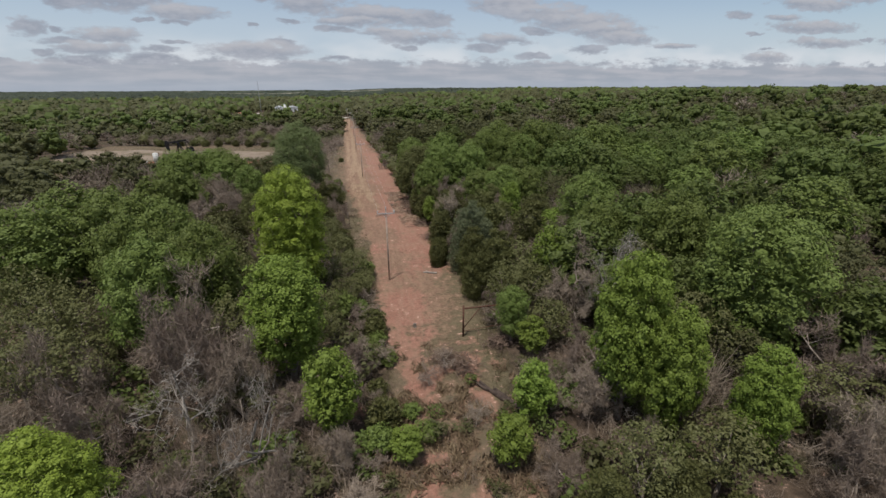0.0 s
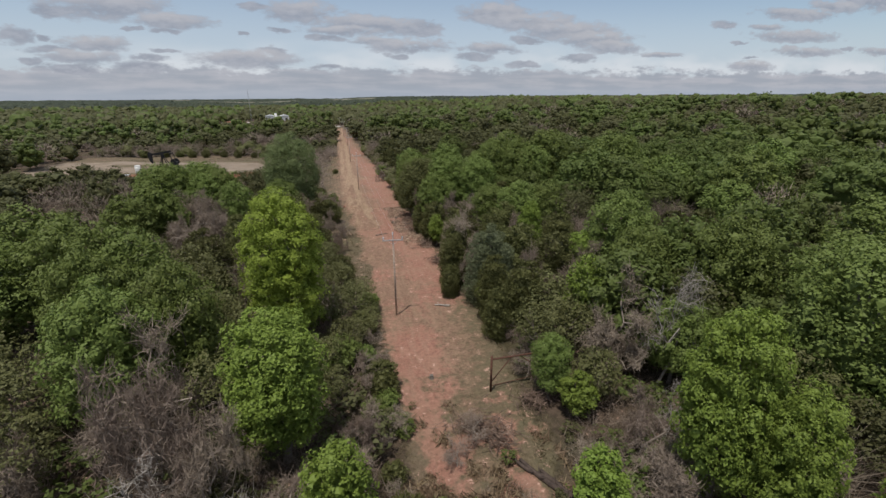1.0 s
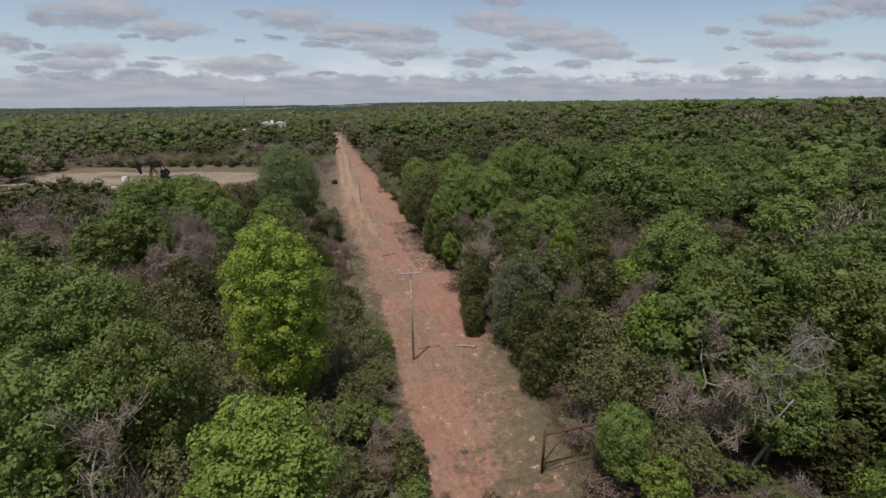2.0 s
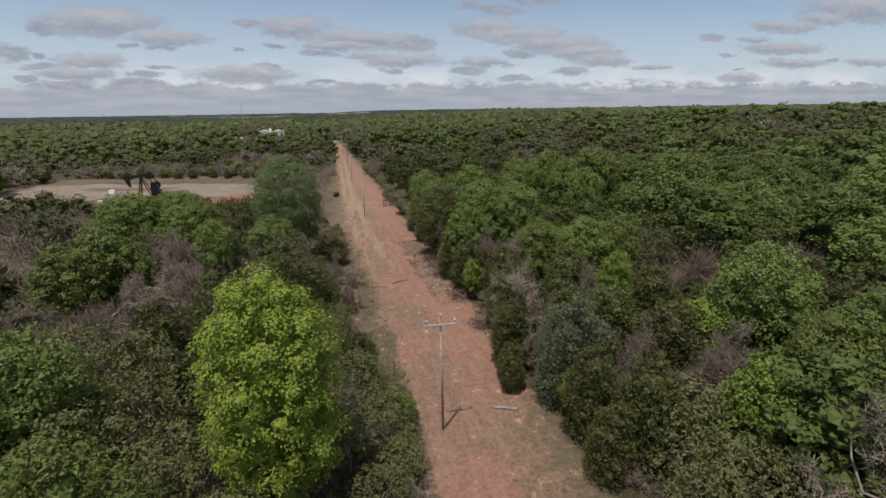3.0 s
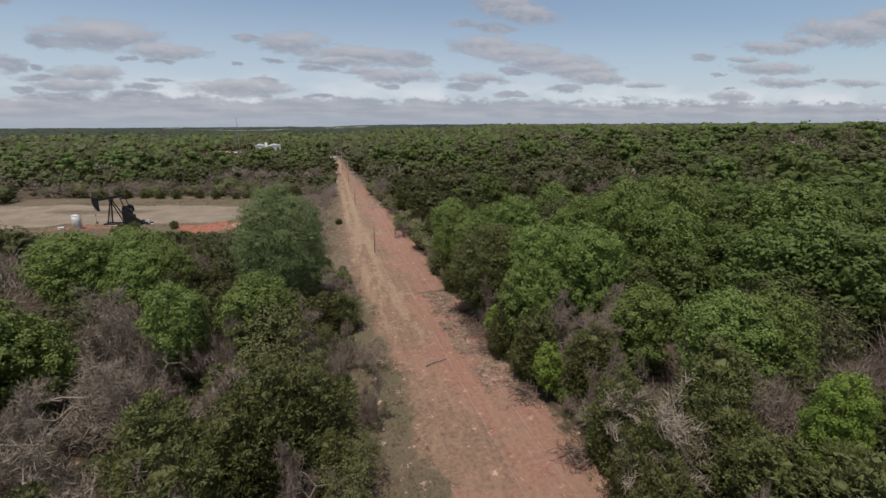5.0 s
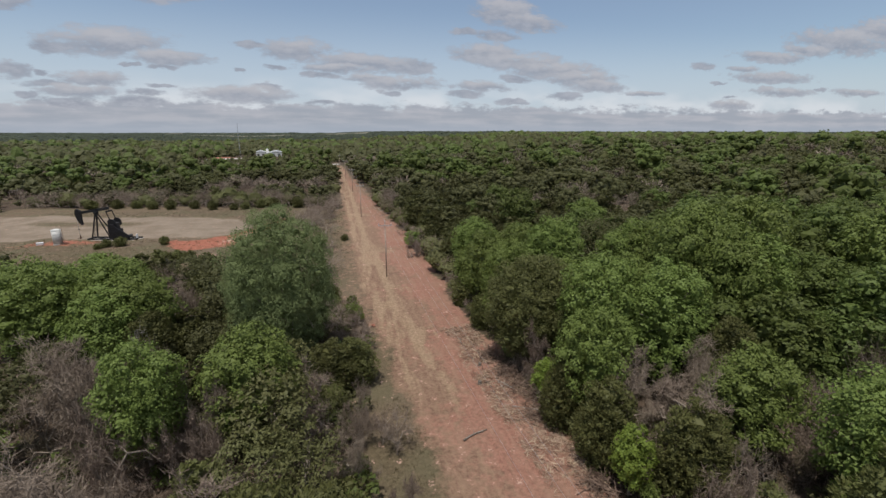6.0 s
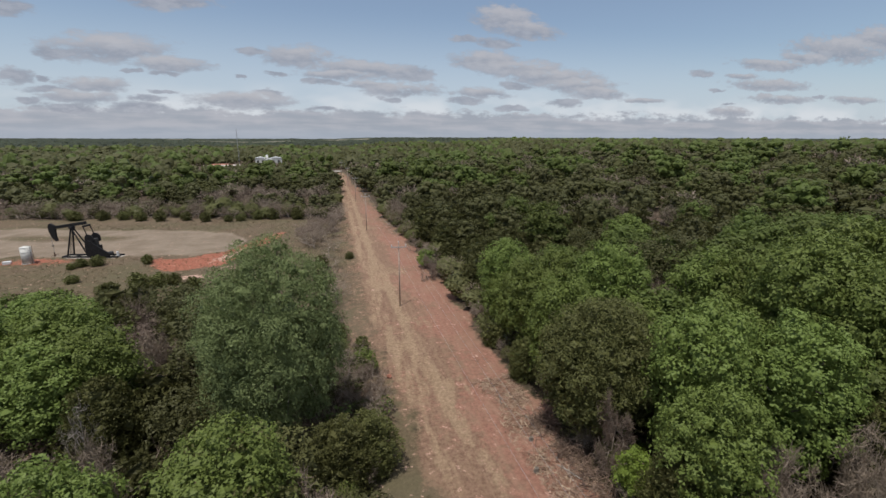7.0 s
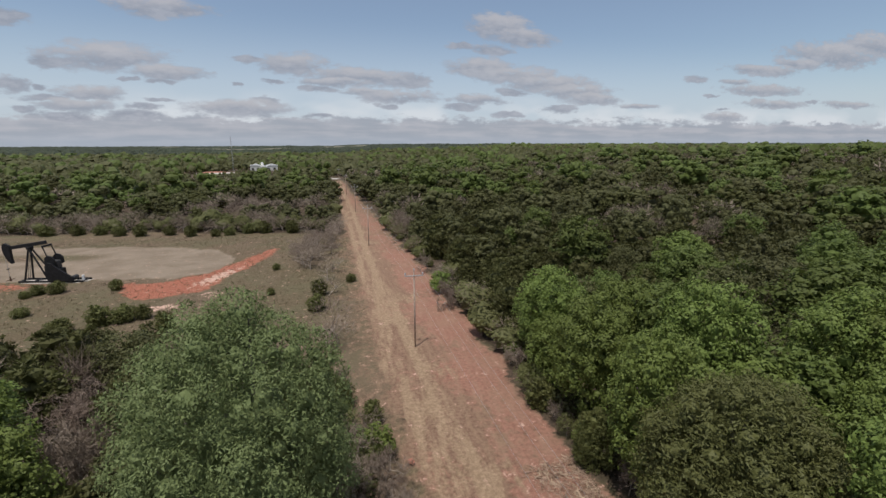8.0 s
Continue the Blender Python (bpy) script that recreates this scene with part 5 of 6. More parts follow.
def fill(label, x, y, kinds, models, seed, tall=1.0, spread=1.0):
    r = np.random.RandomState(seed)
    for j, name in enumerate(NAMES):
        i = np.nonzero(kinds == j)[0]
        if not len(i):
            continue
        h = {"bare": 7.5, "olive": 8.0, "oak": 10.4, "cedar": 7.2}[name] * (0.62 + 0.62 * r.rand(len(i))) * (1 + 0.16 * wave(x[i], y[i], 38, 47)) * tall
        h = np.minimum(h, height_cap(x[i], y[i]))
        w = h * {"bare": 0.40, "olive": 0.42, "oak": 0.38, "cedar": 0.36}[name] * (0.85 + 0.35 * r.rand(len(i))) * spread
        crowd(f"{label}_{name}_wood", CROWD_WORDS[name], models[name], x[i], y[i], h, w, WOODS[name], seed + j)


rest, far_off = np.arange(len(wx)) >= SINGLE, wd >= 58
fill("near", wx[rest & ~far_off], wy[rest & ~far_off], wk[rest & ~far_off], NEAR_MODELS, 500)
fill("inner", wx[far_off], wy[far_off], wk[far_off], MID_MODELS, 550)


def clear_far(x, y):
    """Open ground far off: the bare yard, the farm and the end of the cut."""
    yard = ((x + 101) / 26) ** 2 + ((y - 518) / 22) ** 2 < 1
    farm = ((x + 67) / 22) ** 2 + ((y - 538) / 24) ** 2 < 1
    end = ((x + 7) / 13) ** 2 + ((y - 436) / 12) ** 2 < 1
    return yard | farm | end


def mid_keep(x, y):
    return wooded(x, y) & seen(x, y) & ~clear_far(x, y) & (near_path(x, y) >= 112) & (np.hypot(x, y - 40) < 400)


def far_keep(x, y):
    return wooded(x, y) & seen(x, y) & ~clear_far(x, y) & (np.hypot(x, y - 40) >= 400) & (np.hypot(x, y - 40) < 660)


r_mid = np.random.RandomState(88)
mx, my = free_spots(r_mid, (-380, 420), (0, 440), 7.2, mid_keep)
mk, mfar = pick_kinds(r_mid, mx, my), near_path(mx, my) > 215
fill("middle", mx[~mfar], my[~mfar], mk[~mfar], OUTER_MODELS, 600, 1.15, 1.25)
fill("beyond", mx[mfar], my[mfar], mk[mfar], BEYOND_MODELS, 650, 1.05, 1.25)
fx, fy = free_spots(r_mid, (-800, 960), (0, 990), 8.4, far_keep)
fk = np.maximum(pick_kinds(r_mid, fx, fy), 1)
fk = np.where((fk == 2) & (r_mid.rand(len(fk)) < 0.5), 3, fk)
fill("distant", fx, fy, fk, FAR_MODELS, 700, 0.9, 1.35)
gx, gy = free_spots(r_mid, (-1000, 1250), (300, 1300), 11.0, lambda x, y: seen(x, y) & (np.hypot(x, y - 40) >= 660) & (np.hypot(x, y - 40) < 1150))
gk = np.maximum(pick_kinds(r_mid, gx, gy), 1)
gk = np.where((gk == 2) & (r_mid.rand(len(gk)) < 0.45), 3, gk)
fill("remote", gx, gy, gk, FAR_MODELS, 720, 0.95, 1.75)


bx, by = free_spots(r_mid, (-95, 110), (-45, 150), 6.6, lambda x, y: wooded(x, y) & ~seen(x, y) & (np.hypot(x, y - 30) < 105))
fill("outlying", bx, by, pick_kinds(r_mid, bx, by), BEYOND_MODELS, 750, 0.85, 1.2)


def far_canopy():
    """The closed tops of the woods out to the horizon: lumps that grow with distance, and open fields."""
    r = np.random.RandomState(99)
    d = 1020 * np.exp(np.linspace(0, math.log(4800 / 1020), 120))
    b = np.radians(np.linspace(-50, 68, 520))
    dd, bb = np.meshgrid(d, b)
    dd = dd * (1 + 0.004 * r.randn(*dd.shape))
    x, y = (np.sin(bb) * dd).ravel(), (np.cos(bb) * dd + 40).ravel()
    z = ground_z(x, y) + 5.5 + 4.5 * r.rand(len(x)) + 2.0 * wave(x, y, 190, 51)
    z = z - 6.0 * (1 - smooth(1020, 1180, np.hypot(x, y - 40)))
    turn = np.degrees(np.arctan2(x, y))
    open_land = (wave(x * 0.45, y, 700, 61) > 0.95) & (np.hypot(x, y) > 1700)
    open_land |= (np.hypot(x, y) > 2500) & (np.hypot(x, y) < 3300) & (turn > -1.5) & (turn < 4.5)
    z = np.where(open_land, ground_z(x, y) + 8.0, z)
    ny, nx = dd.shape
    i = (np.arange(ny - 1)[:, None] * nx + np.arange(nx - 1)[None]).ravel()
    faces = np.stack([i, i + nx, i + nx + 1, i + 1], 1)
    bare = open_land[faces].all(1)
    places = np.stack([x, y, z], 1)
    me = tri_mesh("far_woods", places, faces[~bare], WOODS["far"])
    attribute(me, "tint", np.clip(0.4 + 0.4 * wave(x, y, 260, 71) + 0.3 * (r.rand(len(x)) - 0.5), 0, 1))
    tagged(new("far_woods", me), "continuous green woods reaching to the horizon", "woodland", kind="stuff")
    tagged(new("far_fields", tri_mesh("far_fields", places, faces[bare], FIELDS)), "pale dry fields among far woods", "field", kind="stuff")


far_canopy()


# ---- undergrowth ----
def undergrowth():
    r = np.random.RandomState(111)

    def keep(x, y):
        scrub = in_cut(x, y, 1.6) & (y < 38) & (wave(x, y, 5, 91) > -0.9 + 1.5 * smooth(18, 38, y)) & (np.hypot(x - 5.6, (y - 31) / 3) > 1.5) & (np.hypot(x - 11, y - 32.6) > 2.0)
        return (wooded(x, y) | scrub) & (y > 6) & (near_path(x, y) < 48)

    taken, TAKEN[:] = list(TAKEN), []
    x, y = free_spots(r, (-55, 60), (6, 170), 2.0, keep)
    TAKEN[:] = taken
    low = [unit_model(leafy(300 + i, 2, 1.2, 6, 8, 5, 0.24, low=0.0, limbs=0, airy=6, inner=0)) for i in range(4)]
    nothing = (np.zeros((0, 3)), np.zeros((0, 3), int))
    dry = [unit_model((nothing, brush(310 + i, 66, 0.026))) for i in range(4)]
    v = r.rand(len(x))
    v = np.where(in_cut(x, y, 0.5), 0.10 + v * 0.90, v)
    for name, words, ok, models, material in (
            ("green_undergrowth", "low green shrubs under the trees", v < 0.16, low, WOODS["oak"]),
            ("olive_undergrowth", "low dull olive shrubs under the trees", (v >= 0.16) & (v < 0.38), low, WOODS["olive"]),
            ("dry_undergrowth", "leafless grey brush under the trees", v >= 0.38, dry, WOODS["bare"])):
        h = (1.0 + 2.3 * r.rand(ok.sum())) * np.where(in_cut(x[ok], y[ok], 0.5), 0.55, 1.0)
        crowd(name, words, models, x[ok], y[ok], h, h * 0.72, material, 320)


undergrowth()


# ---- built things ----
def bm_mesh(name, bm, material, flat=True):
    me = bpy.data.meshes.new(name)
    bm.to_mesh(me)
    bm.free()
    me.materials.append(material)
    if not flat:
        me.polygons.foreach_set("use_smooth", np.ones(len(me.polygons), dtype=bool))
    return me


def box(w, d, h, m=None, edge=0.0):
    """A box standing on z = 0 with softened edges."""
    bm = bmesh.new()
    bmesh.ops.create_cube(bm, size=1.0, matrix=Matrix.Translation((0, 0, h / 2)) @ Matrix.Diagonal((w, d, h, 1)))
    if edge:
        bmesh.ops.bevel(bm, geom=bm.edges[:], offset=edge, segments=1, affect="EDGES")
    if m is not None:
        bm.transform(m)
    return bm


def rod(a, b, r0, r1=None, sides=12):
    """A round bar from a to b."""
    a, b = Vector(a), Vector(b)
    bm = bmesh.new()
    bmesh.ops.create_cone(bm, cap_ends=True, segments=sides, radius1=r0, radius2=r0 if r1 is None else r1, depth=(b - a).length)
    bm.transform(Matrix.Translation((a + b) / 2) @ (b - a).to_track_quat("Z", "Y").to_matrix().to_4x4())
    return bm


def beam(a, b, w, h):
    """A square bar from a to b."""
    a, b = Vector(a), Vector(b)
    bm = bmesh.new()
    bmesh.ops.create_cube(bm, size=1.0, matrix=Matrix.Diagonal((w, h, (b - a).length, 1)))
    bmesh.ops.bevel(bm, geom=bm.edges[:], offset=min(w, h) * 0.12, segments=1, affect="EDGES")
    bm.transform(Matrix.Translation((a + b) / 2) @ (b - a).to_track_quat("Z", "Y").to_matrix().to_4x4())
    return bm


def piece(name, bm, material, parent, label="", flat=True):
    return part(name, bm_mesh(name, bm, material, flat), parent, label)


def slab_shape(points, y0, y1):
    """A plate cut to an outline in x and z, from y0 to y1."""
    bm = bmesh.new()
    front = [bm.verts.new((x, y0, z)) for x, z in points]
    back = [bm.verts.new((x, y1, z)) for x, z in points]
    bm.faces.new(front)
    bm.faces.new(back[::-1])
    for i in range(len(points)):
        j = (i + 1) % len(points)
        bm.faces.new((front[j], front[i], back[i], back[j]))
    bmesh.ops.recalc_face_normals(bm, faces=bm.faces[:])
    return bm


POLES = [(5.25, 55.3, 10.6), (4.2, 135.9, 11.2), (3.5, 197.5, 10.6), (3.6, 258.0, 10.6), (2.6, 322.0, 10.6), (0.6, 386.0, 10.6)]


def insulator(x, z, parent):
    ins = piece("insulator", rod((x, 0, z), (x, 0, z + 0.30), 0.05, 0.035, 10), PORCELAIN, parent, "grey porcelain insulator", False)
    for k in (0.08, 0.17, 0.26):
        piece("skirt", rod((x, 0, z + k), (x, 0, z + k + 0.05), 0.10, 0.05, 10), PORCELAIN, ins, "", False)


def utility_pole():
    top = new("utility_pole")
    piece("shaft", rod((0, 0, -0.4), (0, 0, 10.3), 0.11, 0.07, 14), POLEWOOD, top, "weathered brown wooden pole", False)
    piece("crossarm", box(2.4, 0.10, 0.13, Matrix.Translation((0, -0.15, 9.75)), 0.012), ARMWOOD, top, "grey wooden crossarm")
    for s in (-1, 1):
        piece("brace", beam((s * 0.62, -0.17, 9.77), (0, -0.15, 9.25), 0.03, 0.03), STEEL, top, "galvanised steel brace")
        insulator(s * 1.10, 9.88, top)
    piece("bracket", beam((0, -0.12, 9.7), (0, -0.12, 10.5), 0.06, 0.06), STEEL, top, "galvanised steel pole-top bracket")
    insulator(0, 10.42, top)
    piece("ground_wire", rod((0.15, 0, 0.0), (0.11, 0, 9.2), 0.008, sides=6), STEEL, top)
    return tagged(top, "weathered wooden utility pole with one grey crossarm", "utility pole", "poles along the cut")


pole = utility_pole()
for k, (x, y, h) in enumerate(POLES):
    m = pose(x, y, float(ground_z(x, y)), 0.4 * math.sin(k * 2.1), -0.3 * math.cos(k), 3 * math.sin(k) - 6)
    if k:
        copy_thing(pole, m)
    else:
        pole.matrix_basis = m


def power_line():
    """Three conductors, sagging between the poles."""
    for off, z in ((-1.10, 10.20), (1.10, 10.20), (0.0, 10.75)):
        bmw, ends = [], [(x, y) for x, y, h in POLES]
        for (x0, y0), (x1, y1) in zip(ends, ends[1:]):
            g0, g1 = float(ground_z(x0, y0)), float(ground_z(x1, y1))
            bmw += [((x0 + off) * (1 - t) + (x1 + off) * t, y0 * (1 - t) + y1 * t, (g0 + z) * (1 - t) + (g1 + z) * t - 3.6 * t * (1 - t)) for t in np.linspace(0, 1, 15)[:-1]]
        line = np.array(bmw)
        v, f = tube(line, np.full(len(line), 0.007), 4)
        tagged(new("power_line", tri_mesh("power_line", v, f, WIRE, True)), "thin grey aluminium conductor sagging between poles", "cable", "conductors of the power line")


power_line()


def pipe_brace():
    """A corner brace of welded pipe beside the cut."""
    top = new("pipe_brace")
    a, b = (0, 0), (5.0, 0.25)
    for x, y, h in ((*a, 3.65), (*b, 3.55)):
        piece("post", rod((x, y, -0.3), (x, y, h), 0.105, sides=14), RUST, top, "", False)
    piece("rail", rod((0, 0, 3.30), (5.0, 0.25, 3.15), 0.085, sides=12), RUST, top, "", False)
    piece("diagonal", rod((0.05, 0, 0.95), (1.95, 0.1, 3.22), 0.05, sides=10), RUST, top, "", False)
    piece("diagonal", rod((2.75, 0.14, 3.2), (4.95, 0.25, 1.4), 0.05, sides=10), RUST, top, "", False)
    piece("lower_pipe", rod((0.05, -0.05, 0.55), (5.0, 0.25, 0.75), 0.035, sides=10), RUST, top, "", False)
    top.matrix_world = pose(11.8, 38.4, float(ground_z(11.8, 38.4)) + 0.1, 0, 0, 1)
    tagged(top, "rust-brown welded pipe fence brace with two posts and diagonals", "fence")


pipe_brace()


def pump_jack():
    """An oil-well pumping unit; x runs along it from the wellhead, y across."""
    top = new("pump_jack")
    skid = new("skid")
    skid.parent = top
    for y in (-0.95, 0.95):
        piece("runner", beam((-2.3, y, 0.28), (9.0, y, 0.28), 0.22, 0.34), BLACK, skid)
    for x in (-2.0, 0.4, 2.6, 4.6, 6.6, 8.7):
        piece("crosspiece", beam((x, -1.05, 0.34), (x, 1.05, 0.34), 0.22, 0.2), BLACK, skid)
    piece("base_slab", box(11.6, 2.6, 0.12, Matrix.Translation((3.4, 0, -0.02)), 0.02), CONCRETE, top, "pale concrete base")
    for y in (-0.85, 0.85):
        piece("front_leg", beam((-1.2, y, 0.45), (0.0, y * 0.30, 6.1), 0.26, 0.26), BLACK, top)
        piece("rear_leg", beam((2.9, y, 0.45), (0.15, y * 0.30, 6.1), 0.22, 0.22), BLACK, top)
    ladder = new("ladder")
    ladder.parent = top
    for y in (-0.2, 0.2):
        piece("stile", beam((-1.15, y, 0.5), (-0.2, y, 5.9), 0.05, 0.05), BLACK, ladder)
    for k in range(14):
        t = k / 13
        piece("rung", rod((-1.1 + 0.9 * t, -0.2, 0.8 + 4.9 * t), (-1.1 + 0.9 * t, 0.2, 0.8 + 4.9 * t), 0.02, sides=6), BLACK, ladder)
    piece("saddle_bearing", box(0.7, 0.9, 0.45, Matrix.Translation((0.05, 0, 6.05)), 0.05), BLACK, top)
    tilt = Matrix.Translation((0.05, 0, 6.75)) @ pose(0, 0, 0, 0, -9, 0)
    bm = box(7.1, 0.34, 0.62, Matrix.Translation((-0.45, 0, -0.25)), 0.03)
    bm.transform(tilt)
    piece("walking_beam", bm, BLACK, top)
    head = [(-4.0, 1.0), (-4.35, 0.85), (-4.62, 0.3), (-4.72, -0.5), (-4.62, -1.4), (-4.40, -2.15), (-4.0, -2.75), (-3.75, -2.7), (-3.72, -1.9), (-3.55, -0.9), (-3.35, -0.2), (-3.35, 0.5)]
    bm = slab_shape(head, -0.24, 0.24)
    bm.transform(tilt)
    piece("horsehead", bm, BLACK, top)
    tail = tilt @ Vector((3.0, 0, -0.2))
    piece("equalizer", beam((tail.x, -1.0, tail.z - 0.35), (tail.x, 1.0, tail.z - 0.35), 0.3, 0.35), BLACK, top)
    for y in (-0.95, 0.95):
        piece("pitman_arm", beam((tail.x, y, tail.z - 0.4), (3.75, y, 4.0), 0.16, 0.16), BLACK, top)
        crank = [(2.95, 3.1), (3.05, 4.5), (3.5, 5.0), (4.2, 4.9), (4.65, 4.4), (4.7, 3.4), (3.9, 2.9)]
        piece("crank_weight", slab_shape(crank, y - 0.16, y + 0.16), BLACK, top)
    piece("gearbox", box(1.6, 1.1, 1.5, Matrix.Translation((3.85, 0, 2.5)), 0.12), GREYPAINT, top, "grey gear reducer")
    piece("gearbox_stand", box(2.0, 1.5, 2.1, Matrix.Translation((4.0, 0, 0.42)), 0.05), BLACK, top)
    guard = [(3.0, 2.2), (3.1, 3.2), (3.6, 3.8), (4.3, 3.7), (4.8, 3.1), (7.5, 1.15), (7.6, 0.6), (7.1, 0.45), (3.4, 0.6)]
    piece("belt_guard", slab_shape(guard, -1.45, -1.15), BLACK, top)
    motor = piece("motor", rod((6.9, -0.9, 0.85), (6.9, 0.35, 0.85), 0.38, sides=16), GREYPAINT, top, "grey electric motor", False)
    piece("fan_cover", rod((6.9, 0.35, 0.85), (6.9, 0.55, 0.85), 0.36, 0.28, 16), GREYPAINT, motor, "", False)
    piece("control_box", box(0.35, 0.3, 0.9, Matrix.Translation((8.75, -0.6, 0.45)), 0.02), WHITE, top, "white control box")
    wire_x = (tilt @ Vector((-4.7, 0, -0.8))).x
    for y in (-0.1, 0.1):
        piece("bridle_cable", rod((wire_x, y, 2.4), (wire_x, y, 6.0), 0.02, sides=6), STEEL, top)
    piece("polished_rod", rod((wire_x, 0, 0.9), (wire_x, 0, 2.6), 0.035, sides=8), STEEL, top)
    piece("carrier_bar", box(0.2, 0.5, 0.12, Matrix.Translation((wire_x, 0, 2.35)), 0.02), BLACK, top)
    well = new("wellhead")
    well.parent = top
    piece("casing", rod((wire_x, 0, -0.2), (wire_x, 0, 0.6), 0.16, sides=12), RUST, well)
    piece("stuffing_box", rod((wire_x, 0, 0.6), (wire_x, 0, 1.05), 0.09, sides=10), RUST, well)
    piece("flowline", rod((wire_x, -0.9, 0.45), (wire_x, 0.9, 0.45), 0.06, sides=8), RUST, well)
    top.matrix_world = pose(-61.9, 182.4, float(ground_z(-60, 182)) + 0.06, 0, 0, -12) @ Matrix.Scale(1.08, 4)
    tagged(top, "black oil-well pump jack standing at rest on a skid", "pump jack")


pump_jack()


def storage_tank():
    top = new("storage_tank")
    shell = piece("shell", rod((0, 0, 0.1), (0, 0, 3.5), 0.92, sides=28), TANKPAINT, top, "pale weathered steel shell", False)
    for z in (0.12, 1.25, 2.4, 3.42):
        piece("band", rod((0, 0, z), (0, 0, z + 0.07), 0.95, sides=28), STEEL, shell)
    piece("lid", rod((0, 0, 3.5), (0, 0, 3.72), 0.93, 0.25, 28), TANKPAINT, top)
    piece("base", rod((0, 0, -0.2), (0, 0, 0.12), 1.05, sides=28), CONCRETE, top)
    for y in (-0.25, 0.25):
        piece("ladder_rail", rod((1.15, y, 0.0), (1.15, y, 3.9), 0.03, sides=6), RUST, top)
    for k in range(10):
        piece("rung", rod((1.15, -0.25, 0.4 + 0.34 * k), (1.15, 0.25, 0.4 + 0.34 * k), 0.018, sides=6), RUST, top)
    piece("drain_pipe", rod((0.8, -0.5, 0.3), (2.6, -0.9, 0.25), 0.06, sides=8), RUST, top)
    top.matrix_world = pose(-68.4, 177.4, float(ground_z(-68, 177)), 0, 0, -10)
    tagged(top, "pale upright steel tank beside the pump jack", "tank")


storage_tank()


def equipment_box():
    top = new("equipment_box")
    piece("body", box(1.3, 0.8, 0.5, None, 0.04), WHITE, top)
    piece("lid", box(1.36, 0.86, 0.06, Matrix.Translation((0, 0, 0.5)), 0.015), WHITE, top)
    top.matrix_world = pose(-72.2, 177.6, float(ground_z(-72, 177.6)), 0, 0, 15)
    tagged(top, "low white metal box on red earth", "box")


equipment_box()


def farm_building():
    """White sheet-metal sheds round a tall white bin, far beyond the trees."""
    for dx, dy, w, d, h in ((-7, 0, 9, 8, 6.6), (7.5, 2, 11, 7, 6.4), (1, -3, 6, 6, 5.2)):
        shed = new("metal_shed")
        piece("wall", box(w, d, h - 1.5, None, 0.05), TANKPAINT, shed)
        piece("roof", slab_shape([(-w / 2 - 0.3, h - 1.5), (0, h), (w / 2 + 0.3, h - 1.5)], -d / 2 - 0.3, d / 2 + 0.3), WHITE, shed)
        for k in (-0.25, 0.25):
            piece("door", box(w * 0.22, 0.12, h * 0.45, Matrix.Translation((w * k, -d / 2 - 0.03, 0)), 0.02), GREYPAINT, shed, "grey sliding door")
        shed.matrix_world = pose(-68 + dx, 550 + dy, float(ground_z(-68, 550)), 0, 0, 6)
        tagged(shed, "large white sheet-metal shed among trees", "shed", "white sheds")
    grain = new("grain_bin")
    piece("shell", rod((0, 0, 0), (0, 0, 7.6), 1.25, sides=24), TANKPAINT, grain, "", False)
    piece("roof", rod((0, 0, 7.6), (0, 0, 8.1), 1.35, 0.5, 24), WHITE, grain, "", False)
    grain.matrix_world = pose(-69, 553, float(ground_z(-69, 553)))
    tagged(grain, "tall white round metal bin beside sheds", "silo")


farm_building()


def radio_mast():
    top = new("radio_mast")
    for k in range(3):
        a = 6.283 * k / 3
        piece("leg", rod((0.45 * math.cos(a), 0.45 * math.sin(a), 0), (0.3 * math.cos(a), 0.3 * math.sin(a), 33), 0.07, sides=6), STEEL, top)
    for k in range(16):
        a, b = 6.283 * (k % 3) / 3, 6.283 * ((k + 1) % 3) / 3
        piece("lattice", rod((0.42 * math.cos(a), 0.42 * math.sin(a), 2 * k), (0.42 * math.cos(b), 0.42 * math.sin(b), 2 * k + 2), 0.04, sides=5), STEEL, top)
    top.matrix_world = pose(-95, 552, float(ground_z(-95, 552)))
    tagged(top, "slender grey lattice radio mast above the trees", "mast")


radio_mast()


def parked_truck():
    top = new("pickup_truck")
    body = slab_shape([(-2.7, 0.5), (-2.75, 1.05), (-0.5, 1.1), (-0.35, 1.75), (1.0, 1.75), (1.55, 1.15), (2.6, 1.05), (2.7, 0.5)], -0.95, 0.95)
    bmesh.ops.bevel(body, geom=body.edges[:], offset=0.06, segments=2, affect="EDGES")
    piece("body", body, WHITE, top, "white painted body")
    for y in (-0.97, 0.94):
        piece("side_window", slab_shape([(-0.25, 1.2), (-0.2, 1.66), (0.95, 1.66), (1.3, 1.2)], y, y + 0.03), GLASS_DARK, top)
    piece("windscreen", beam((1.05, 0, 1.72), (1.55, 0, 1.2), 1.6, 0.03), GLASS_DARK, top)
    for x in (-1.75, 1.75):
        for y in (-0.9, 0.9):
            wheel = new("wheel")
            wheel.parent = top
            piece("tyre", rod((x, y - 0.12, 0.38), (x, y + 0.12, 0.38), 0.38, sides=18), RUBBER, wheel)
            piece("rim", rod((x, y - 0.13, 0.38), (x, y + 0.13, 0.38), 0.22, sides=14), STEEL, wheel)
    top.matrix_world = pose(-9.5, 433, float(ground_z(-9.5, 433)), 0, 0, 15)
    tagged(top, "white pickup truck parked at the end of the cut", "truck")


parked_truck()


